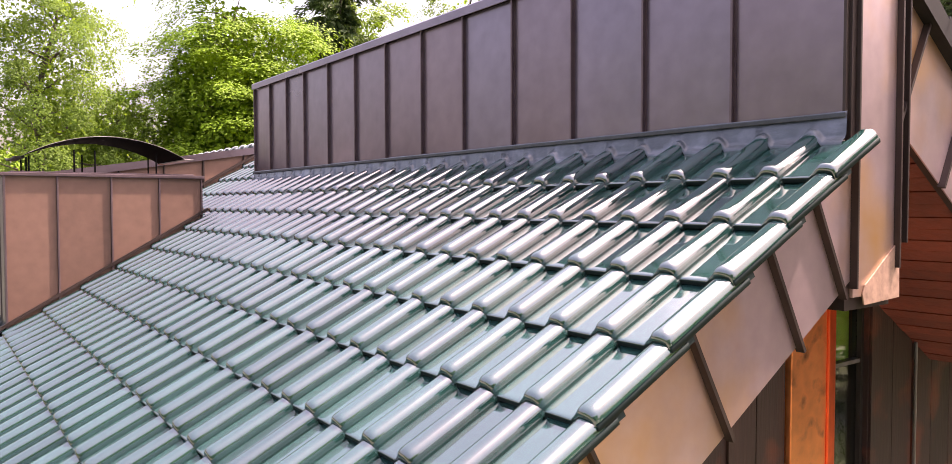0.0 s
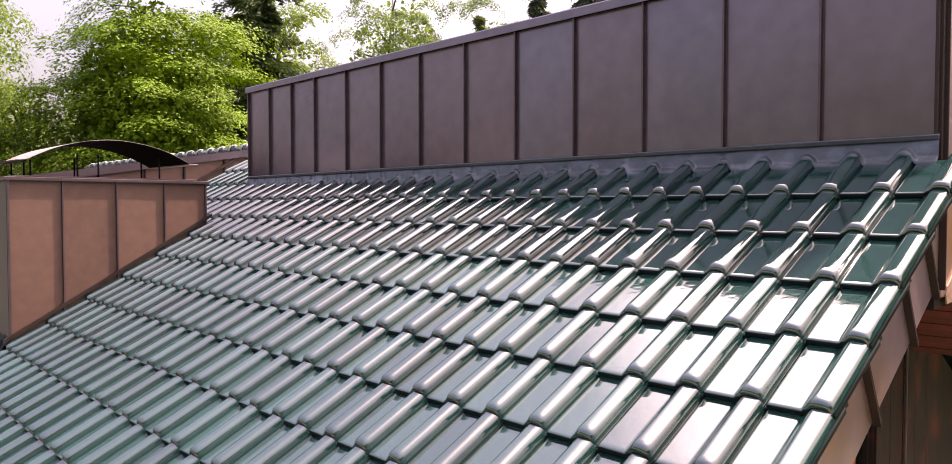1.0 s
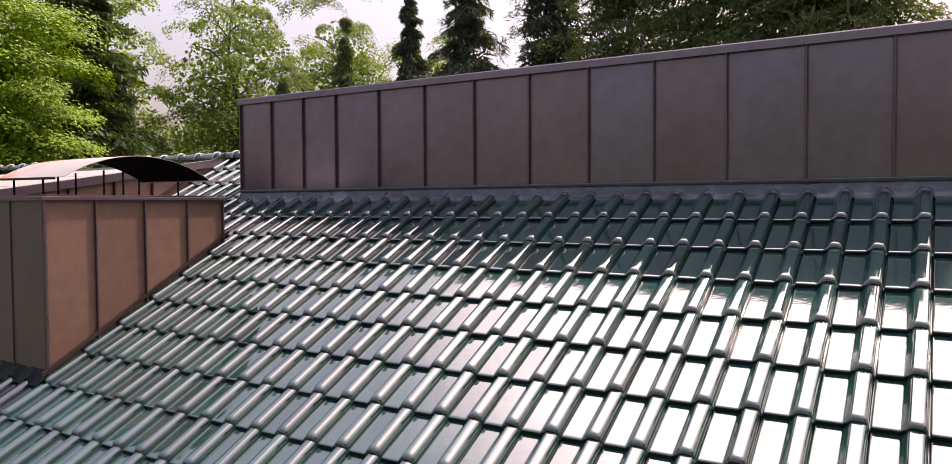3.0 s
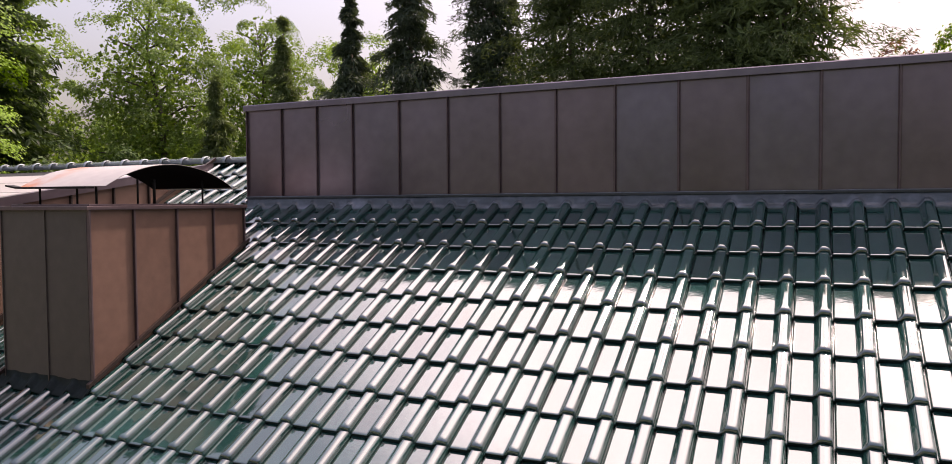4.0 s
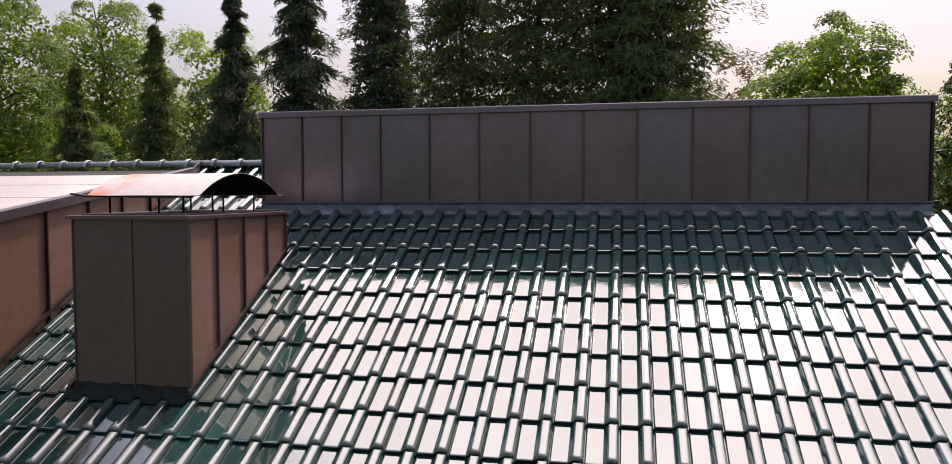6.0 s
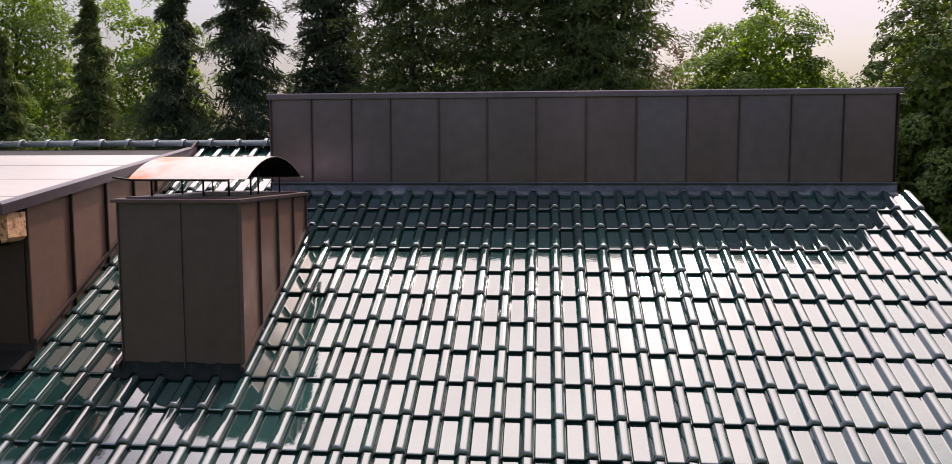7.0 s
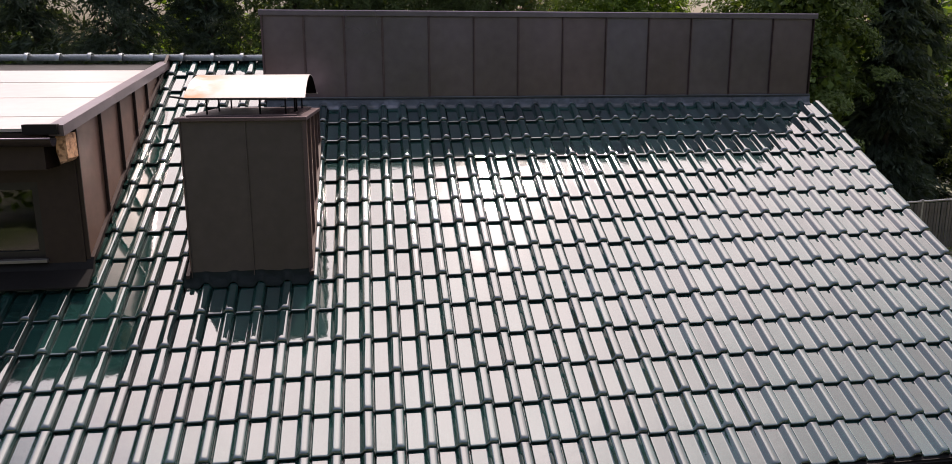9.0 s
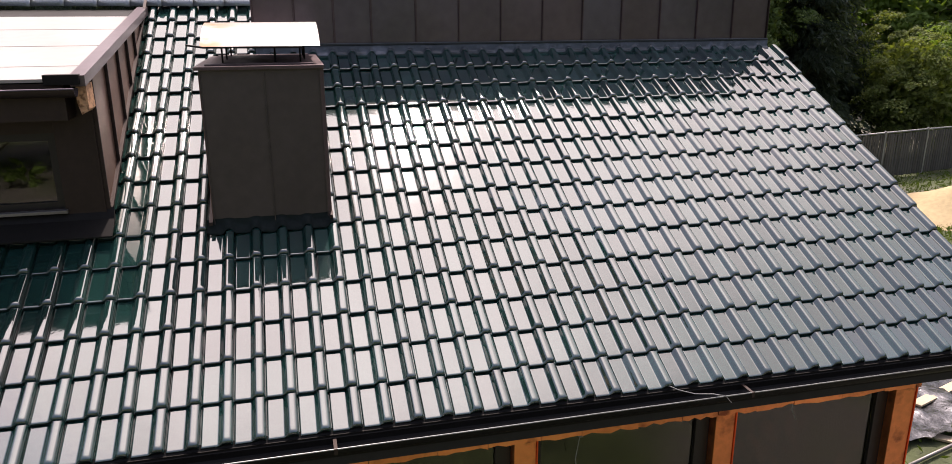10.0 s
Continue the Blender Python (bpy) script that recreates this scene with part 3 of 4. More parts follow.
def gutter():
    cy, cz, r = -4.085, -2.42, 0.075
    g = thing("gutter", (-6, cy, cz), "dark brown half-round gutter along the eave", "gutter")
    o = []
    for k in range(13):
        a = math.pi + math.pi * k / 12
        o.append((cy + r * math.cos(a), cz + r * math.sin(a)))
    for k in range(12, -1, -1):
        a = math.pi + math.pi * k / 12
        o.append((cy + (r - 0.004) * math.cos(a), cz + (r - 0.004) * math.sin(a)))
    part("trough", prism(o, -14.0, 0.09, "x"), M_BLACK, g)
    # pale metal draws the highlight along the dark gutter's bead
    part("bead", tube([(-14.0, cy - r, cz + 0.004), (0.09, cy - r, cz + 0.004)], 0.005, 8), M_GALV, g, "rolled front edge, its bright highlight put in as pale metal")
    part("eave_plate", prism([(-3.98, -2.36), (-4.03, -2.41), (-4.03, -2.416), (-3.98, -2.45)], -14.0, 0.06, "x"), M_BLACK, g)
    part("fascia_board", box(-14.0, 0.04, -4.025, -3.99, -2.56, -2.39), M_BLACK, g)
    part("end_cap", prism(o[:13], 0.088, 0.094, "x"), M_DARK, g)
    x = -11.9
    while x < -1:
        bm = box(x - 0.012, x + 0.012, cy - r - 0.004, cy + r + 0.05, cz + 0.002, cz + 0.007)
        box(x - 0.012, x + 0.012, cy - r - 0.012, cy - r - 0.006, cz - 0.03, cz + 0.012, 0, bm)
        part("bracket", bm, M_DARK, g)
        x += 3.08
    return g


gutter()

def cable(label, pts, r=0.0035):
    b0 = pts[0]
    c = thing("cable", b0, label, "cable", "loose cables at the eave")
    part("wire", tube(pts, r, 5), M_CABLE, c)
    return c


cable("thin pale cable end lying over the gutter", [(-3.28, -4.02, -2.35), (-3.22, -4.06, -2.372), (-3.10, -4.10, -2.40), (-2.98, -4.14, -2.395), (-2.9, -4.185, -2.40), (-2.86, -4.20, -2.45)])
wire = cable("pale wire with a grey plug hanging below the lintel", [(-3.93, -3.91, -2.6), (-3.93, -3.93, -2.70), (-3.95, -3.935, -2.80), (-3.965, -3.93, -2.92), (-3.955, -3.93, -3.0)], 0.003)
part("plug", box(-3.948, -3.915, -3.95, -3.915, -2.73, -2.67, 0.004), M_SILL, wire, "small grey plug")
cable("thin pale wire drooping from the lintel", [(-2.05, -3.905, -2.58), (-2.1, -3.92, -2.65), (-2.11, -3.93, -2.76), (-2.06, -3.93, -2.86)], 0.004)


# ---- chimney ----
def chimney():
    x0, x1, y0, y1, top = -6.55, -5.61, -2.28, -0.74, -0.070
    c = thing("chimney", ((x0 + x1) / 2, (y0 + y1) / 2, roof_z(y0)), "square chimney clad in brown copper sheet under an arched hood", "chimney")
    low = roof_z(y0) - 0.15
    part("core", box(x0 + 0.01, x1 - 0.01, y0 + 0.01, y1 - 0.01, low, top - 0.01), M_DARK, c)
    xm = -6.055
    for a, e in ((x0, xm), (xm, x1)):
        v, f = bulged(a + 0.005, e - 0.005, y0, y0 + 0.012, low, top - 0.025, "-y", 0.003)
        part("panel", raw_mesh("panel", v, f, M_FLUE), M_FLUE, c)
    ys = [y0, -1.905, -1.497, -1.105, y1]
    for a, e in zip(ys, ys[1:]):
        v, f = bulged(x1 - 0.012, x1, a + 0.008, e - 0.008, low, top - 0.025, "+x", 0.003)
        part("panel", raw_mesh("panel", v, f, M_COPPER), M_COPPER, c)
    part("panel", box(x0, x0 + 0.012, y0, y1, low, top - 0.05), M_COPPER, c)
    part("panel", box(x0, x1, y1 - 0.012, y1, low, top - 0.05), M_COPPER, c)
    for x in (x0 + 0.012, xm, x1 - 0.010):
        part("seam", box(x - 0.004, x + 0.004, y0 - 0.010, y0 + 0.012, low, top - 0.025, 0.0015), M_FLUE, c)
    for y in ys:
        part("seam", box(x1 - 0.01, x1 + 0.022, y - 0.007, y + 0.007, low, top - 0.025, 0.002), M_SEAM, c)
    bm = box(x0 - 0.028, x1 + 0.028, y0 - 0.028, y1 + 0.028, top - 0.032, top - 0.004, 0.004)
    box(x0 + 0.05, x1 - 0.05, y0 + 0.05, y1 - 0.05, top - 0.006, top + 0.010, 0.004, bm)
    part("rim", bm, M_SEAM, c, "folded copper rim round the top")
    # arched hood
    ya, yb, za, rise = -2.14, -0.87, 0.070, 0.178
    verts, faces = [], []
    n = 24
    half = (yb - ya) / 2
    rad = (half * half + rise * rise) / (2 * rise)
    amax = math.asin(half / rad)
    for side in (0, 1):
        for k in range(n + 1):
            a = -amax + 2 * amax * k / n
            r = rad - 0.004 * side
            for xx in (x0 + 0.02, (x0 + x1) / 2, x1 + 0.012):
                verts.append((xx, (ya + yb) / 2 + r * math.sin(a), za + rise - rad + r * math.cos(a) + 0.003 * noise.noise((xx * 4, k * 0.3, side))))
    w = 3
    off = (n + 1) * w
    for k in range(n):
        for q in range(w - 1):
            a = k * w + q
            faces.append((a, a + 1, a + w + 1, a + w))
            faces.append((off + a, off + a + w, off + a + w + 1, off + a + 1))
    rim = len(verts)
    verts += list(verts)
    for k in range(n):
        for q in (0, w - 1):
            a = k * w + q
            faces.append((rim + a, rim + a + w, rim + off + a + w, rim + off + a))
    for q in range(w - 1):
        for k in (0, n):
            a = k * w + q
            faces.append((rim + a, rim + a + 1, rim + off + a + 1, rim + off + a))
    me = raw_mesh("hood", verts, faces, M_HOOD, True)
    me.materials.append(M_HOODBLACK)
    for p in me.polygons:
        if all(off <= v < rim for v in p.vertices):
            p.material_index = 1
    hood = part("hood", me, M_HOOD, c, "arched steel hood with orange rust stains, black below")
    bm = prism([(-6.625, za + 0.020), (-6.50, za + 0.002), (-5.74, za - 0.004), (-5.74, za - 0.018), (-6.50, za - 0.012), (-6.625, za + 0.008)], ya - 0.05, ya + 0.02, "y")
    part("lip", bm, M_BLACK, hood, "flat dark front edge")
    part("lip", box(x0 + 0.01, x1 + 0.02, yb - 0.02, yb + 0.06, za - 0.004, za + 0.004, 0.002), M_HOOD, hood)
    for x, y in ((-6.37, -2.09), (-6.37, -1.60), (-6.37, -1.02), (-5.96, -2.09), (-5.76, -2.09), (-5.72, -1.76), (-5.72, -1.60), (-5.72, -1.10)):
        part("strut", tube([(x, y, top), (x, y, za + (0.06 if y > -2.0 else 0.0))], 0.008, 6), M_BLACK, hood)
    # lead apron and side soakers
    rows = ((y0 - 0.001, 0.2, 0.060), (y0 - 0.004, 0.5, 0.035), (y0 - 0.020, 0.85, 0.014), (y0 - 0.040, 0.95, 0.004), (y0 - 0.060, 1.0, -0.004), (y0 - 0.061, 1.0, -0.012))
    part("lead_apron", draped_sheet("lead_apron", x0 - 0.05, x1 + 0.03, rows, M_DARKLEAD), M_DARKLEAD, c, "dark lead apron dressed over the tiles at the foot")
    o = [(y0 - 0.05, roof_z(y0 - 0.05, 0.05)), (y1 + 0.05, roof_z(y1 + 0.05, 0.05)), (y1 + 0.05, roof_z(y1 + 0.05, 0.075)), (y0 - 0.05, roof_z(y0 - 0.05, 0.075))]
    part("side_flashing", prism(o, x1, x1 + 0.028, "x"), M_DARK, c)
    part("side_flashing", prism(o, x0 - 0.028, x0, "x"), M_DARK, c)
    return c


chimney()


# ---- dormer ----
def dormer():
    xr, xl, yf = -7.355, -11.6, -2.17
    d = thing("dormer", ((xr + xl) / 2, yf, roof_z(yf)), "wide copper clad dormer with pale roof and dark window", "dormer")
    ze, yb, zb = -0.135, 0.80, 0.382           # roof edge at the front, and where it meets the slope
    slope = (zb - ze) / (yb + 2.42)

    def dz(y, lift=0.0):
        return ze + (y + 2.42) * slope + lift
    # cheek
    o = [(yf, roof_z(yf) - 0.1), (yf, dz(yf, -0.06)), (yb - 0.05, dz(yb - 0.05, -0.06)), (yb - 0.05, roof_z(yb - 0.05) - 0.1)]
    part("cheek", prism(o, xr - 0.15, xr - 0.012, "x"), M_DARK, d)
    ys = [yf, -1.61, -1.10, -0.63, -0.20, 0.27, 0.74]
    for a, e in zip(ys, ys[1:]):
        o = [(a + 0.01, roof_z(a) - 0.08), (e - 0.01, roof_z(e) - 0.08), (e - 0.01, dz(e, -0.05)), (a + 0.01, dz(a, -0.05))]
        part("cheek_panel", prism(o, xr - 0.012, xr, "x"), M_COPPER, d)
    for y in ys[:-1]:
        part("seam", box(xr - 0.01, xr + 0.026, y - 0.008, y + 0.008, roof_z(y) - 0.06, dz(y, -0.05), 0.002), M_DARK, d)
    o = [(yf - 0.02, roof_z(yf - 0.02, 0.05)), (0.75, roof_z(0.75, 0.05)), (0.75, roof_z(0.75, 0.08)), (yf - 0.02, roof_z(yf - 0.02, 0.08))]
    part("side_flashing", prism(o, xr, xr + 0.03, "x"), M_DARK, d)
    # low roof in long sheets with flat joints
    cuts = [-2.42, -2.00, -1.23, -0.455, 0.25]
    for k, (a, e) in enumerate(zip(cuts, cuts[1:])):
        lift = 0.0
        o = [(a, dz(a, lift + 0.003)), (e + 0.02, dz(e + 0.02, lift + 0.0)), (e + 0.02, dz(e + 0.02, lift - 0.02)), (a, dz(a, lift - 0.02))]
        part("roof_sheet", prism(o, xl, xr - 0.06, "x"), M_ROOFSHEET, d)
    o = [(0.272, dz(0.272, -0.004)), (0.74, dz(0.74, -0.004)), (0.74, dz(0.74, -0.03)), (0.272, dz(0.272, -0.03))]
    part("back_flashing", prism(o, xl, xr - 0.07, "x"), M_BLACK, d, "dark sheet below the ridge")
    o = [(-2.44, dz(-2.44, -0.05)), (-2.44, dz(-2.44, 0.03)), (0.70, dz(0.70, 0.03)), (0.70, dz(0.70, -0.05))]
    part("edge_trim", prism(o, xr - 0.07, xr + 0.035, "x"), M_BROWN, d, "brown folded edge trim")
    part("corner_block", box(xr - 0.24, xr - 0.0, -2.47, -2.40, ze - 0.04, ze + 0.035, 0.004), M_BLACK, d, "dark stop end block")
    # front: gutter, fascia, window
    cy, cz, r = -2.50, ze - 0.065, 0.06
    arc = [(cy + r * math.cos(math.pi + math.pi * k / 10), cz + r * math.sin(math.pi + math.pi * k / 10)) for k in range(11)]
    arc += [(cy + (r - 0.004) * math.cos(math.pi + math.pi * k / 10), cz + (r - 0.004) * math.sin(math.pi + math.pi * k / 10)) for k in range(10, -1, -1)]
    part("dormer_gutter", prism(arc, xl, xr - 0.02, "x"), M_DARK, d, "dark half-round gutter")
    part("gutter_bead", tube([(xl, cy - r, cz + 0.003), (xr - 0.02, cy - r, cz + 0.003)], 0.007, 6), M_BROWN, d)
    part("fascia_board", box(xl, xr - 0.12, -2.43, yf - 0.02, ze - 0.30, ze - 0.03), M_DARK, d)
    bm = prism([(xr - 0.030, ze - 0.265), (xr - 0.052, ze - 0.17), (xr - 0.046, ze - 0.045), (xr + 0.022, ze - 0.040), (xr + 0.026, ze - 0.225), (xr + 0.004, ze - 0.250)], -2.39, -2.19, "y")
    part("strand_board_end", bm, M_OSB, d, "raw strand board end left uncovered")
    part("wall", box(xl, xr - 0.02, yf, yf + 0.12, roof_z(yf) - 0.1, -1.16), M_DARK, d)
    # this jamb takes the dark sheet to put its shade into the colour
    part("jamb", box(xr - 0.30, xr - 0.004, yf - 0.02, yf + 0.14, -1.30, ze - 0.05, 0.004), M_DARK, d, "copper clad jamb, darkened in colour for the shade it stands in")
    part("jamb", box(xl, xl + 0.3, yf - 0.02, yf + 0.14, -1.30, ze - 0.05, 0.004), M_BROWN, d)
    part("header", box(xl + 0.3, xr - 0.30, yf, yf + 0.12, -0.56, ze - 0.05), M_DARK, d)
    win = part("window", box(xl + 0.3, xr - 0.30, yf + 0.02, yf + 0.08, -0.62, -0.56), M_FRAME, d, "dark glazed dormer window")
    part("window_frame", box(xr - 0.36, xr - 0.30, yf + 0.02, yf + 0.08, -1.16, -0.62), M_FRAME, win)
    part("window_frame", box(xl + 0.3, xr - 0.36, yf + 0.02, yf + 0.08, -1.16, -1.11), M_FRAME, win)
    for k in range(4):
        a = xl + 0.3 + k * 0.9
        part("mullion", box(a, a + 0.05, yf + 0.02, yf + 0.08, -1.11, -0.62), M_FRAME, win)
    p = part("pane", box(xl + 0.3, xr - 0.36, yf + 0.045, yf + 0.055, -1.11, -0.62), M_COATED, win)
    p.visible_shadow = False
    part("window_sill", box(xl + 0.2, xr - 0.28, yf - 0.06, yf + 0.03, -1.19, -1.165, 0.003), M_SILL, d, "thin pale metal sill")
    part("apron", prism([(yf - 0.0, roof_z(yf, 0.12)), (yf - 0.05, roof_z(yf - 0.05, 0.07)), (yf - 0.2, roof_z(yf - 0.2, 0.055)), (yf - 0.2, roof_z(yf - 0.2, 0.045)), (yf, roof_z(yf, 0.03))], xl, xr + 0.05, "x"), M_BLACK, d, "dark lead apron below the window")
    part("wall", box(xl, xr - 0.16, yf + 1.2, yf + 1.25, roof_z(yf), dz(yf + 1.2, -0.06)), M_UNDER, d)
    return d


dormer()

# ---- trees and shrubs ----
def leaf_cards(centres, normals, length, width, rng, fold=0.25):
    """Many small folded leaves: two triangles each side of a midrib."""
    n = len(centres)
    nrm = normals / np.linalg.norm(normals, axis=1, keepdims=True)
    rnd = rng.normal(size=(n, 3))
    t = np.cross(nrm, rnd)
    t /= np.linalg.norm(t, axis=1, keepdims=True)
    s = np.cross(nrm, t)
    ln = length * rng.uniform(0.6, 1.3, (n, 1))
    wd = width * rng.uniform(0.6, 1.3, (n, 1))
    a = centres - t * ln * 0.5
    c = centres + t * ln * 0.5
    b = centres + s * wd * 0.5 - nrm * wd * fold
    d = centres - s * wd * 0.5 - nrm * wd * fold
    verts = np.stack([a, b, c, d], 1).reshape(-1, 3)
    k = np.arange(n) * 4
    return verts, np.stack([k, k + 1, k + 2, k + 3], 1)


def limbs(base, top, spread, count, rng, r0, first=0.3):
    """A tapered, slightly bent trunk with limbs; gives the mesh and the limbs' ends."""
    bm = bmesh.new()
    tips = []

    def rod(pts, rad):
        one = tube(pts, rad, 7)
        me = bpy.data.meshes.new("t")
        one.to_mesh(me)
        one.free()
        bm.from_mesh(me)
        bpy.data.meshes.remove(me)
    h = top - base
    line = [Vector((rng.normal() * 0.03 * h * q, rng.normal() * 0.03 * h * q, base + h * q)) for q in (0, 0.2, 0.4, 0.6, 0.8, 1.0)]
    line[0] = Vector((0, 0, base - 0.2))
    rod(line, [r0, r0 * 0.85, r0 * 0.65, r0 * 0.45, r0 * 0.25, r0 * 0.08])
    for k in range(count):
        q = first + (0.95 - first) * (k + rng.uniform()) / count
        s = q * 5
        i = min(int(s), 4)
        p = line[i].lerp(line[i + 1], s - i)
        az = k * 2.4 + rng.uniform(-0.5, 0.5)
        reach = spread * (1.0 - 0.55 * max(q - 0.45, 0) / 0.55) * rng.uniform(0.6, 1.0)
        up = rng.uniform(0.15, 0.7) * reach
        e = p + Vector((math.cos(az) * reach, math.sin(az) * reach, up))
        m = p.lerp(e, 0.5) + Vector((0, 0, 0.12 * reach))
        rod([p, m, e], [r0 * 0.3 * (1 - q * 0.5), r0 * 0.18, r0 * 0.04])
        tips += [m, e, p.lerp(e, 0.8)]
    tips.append(line[-1])
    return bm, tips


def broadleaf(name, label, seed, height, spread, mat, leaves, size, clump, layered=0.35, base_frac=0.15, place=(0, 0), group="", core=0.3, pads=0, ragged=0.22, deep=0.80, flutter=0.30, tilt=(0.25, 0.8), tiers=0):
    """Trunk, limbs, and a crown of drooping leaf pads round a shaded inner mass, with an uneven outline and gaps."""
    rng = np.random.default_rng(seed)
    tree = thing(name, (place[0], place[1], GROUND), label, "shrub" if height < 5 else "tree", group)
    bm, tips = limbs(0, height * 0.9, spread * 0.85, max(10, int(height * 2.2)), rng, (0.014 * height + 0.02) if height > 6 else 0.05, base_frac)
    for v in bm.verts:
        v.co += Vector((place[0], place[1], GROUND))
    part("trunk", bm, M_BARK, tree)
    mid, half = height * (1 + base_frac) / 2, height * (1 - base_frac) / 2
    axes = np.array([spread, spread, half * 1.1])
    count = pads or int(26 + 2.2 * spread * half / clump ** 2)
    pts, nrms = [], []
    per = int(leaves * (1 - core) / count)
    for k in range(count):
        # even scatter over the crown, set in and out by broad lumps
        w = 1 - 2 * (k + 0.5) / count
        az = 2.39996 * k + rng.uniform(-0.3, 0.3)
        if tiers:                 # boughs in storeys, with shaded gaps between them
            w = max(-0.98, min(0.98, (round(w * tiers / 2 + 0.35 * math.sin(az * 2)) - 0.35 * math.sin(az * 2)) * 2 / tiers))
        q = math.sqrt(1 - w * w) ** 0.8
        d = np.array([q * math.cos(az), q * math.sin(az), w])
        lump = 1 + ragged * 1.6 * noise.noise((d[0] * 1.7 + seed, d[1] * 1.7, d[2] * 2.4)) + rng.uniform(-ragged, ragged * 0.5)
        c = d * axes * lump * (rng.uniform(0.5, 0.85) if k % 4 == 0 else rng.uniform(0.85, 1.0))
        r = clump * rng.uniform(0.55, 1.2)
        n = per + int(rng.integers(-per // 3, per // 3 + 1))
        out = np.array([d[0], d[1], 0.0])
        up = np.array([0, 0, 1.0]) + out * rng.uniform(*tilt) + rng.normal(size=3) * 0.15
        up /= np.linalg.norm(up)
        a = np.cross(up, rng.normal(size=3))
        a /= np.linalg.norm(a)
        b = np.cross(up, a)
        rho = r * np.sqrt(rng.uniform(0, 1, n))
        ang = rng.uniform(0, 6.283, n)
        wob = 1 + 0.35 * np.sin(ang * 3 + rng.uniform(0, 6)) * rng.uniform(0.3, 1)
        rho = rho * wob
        h = r * (rng.normal(size=n) * (0.06 + 0.18 * layered) - 0.85 * layered * (rho / r) ** 2)
        ray = a * np.cos(ang)[:, None] + b * np.sin(ang)[:, None]
        pts.append(c + ray * rho[:, None] + up * h[:, None])
        nrms.append(up + ray * (1.7 * layered * rho / r)[:, None] + out * 0.15 + rng.normal(size=(n, 3)) * flutter)
    n_core = int(leaves * core * 0.5)
    d = rng.normal(size=(n_core, 3))
    d /= np.linalg.norm(d, axis=1, keepdims=True)
    inner = d * axes * (rng.uniform(0, 1, (n_core, 1)) ** 0.5) * deep
    inner[:, 2] -= half * 0.08
    lift = np.array([place[0], place[1], GROUND + mid])
    v, f = leaf_cards(np.concatenate(pts) + lift, np.concatenate(nrms), size, size * 0.6, rng)
    v2, f2 = leaf_cards(inner + lift, rng.normal(size=(n_core, 3)), size * 1.7, size * 1.2, rng)
    v, f = np.concatenate([v, v2]), np.concatenate([f, f2 + len(v)])
    part("crown", raw_mesh("crown", v.tolist(), f.tolist(), mat), mat, tree)
    return tree


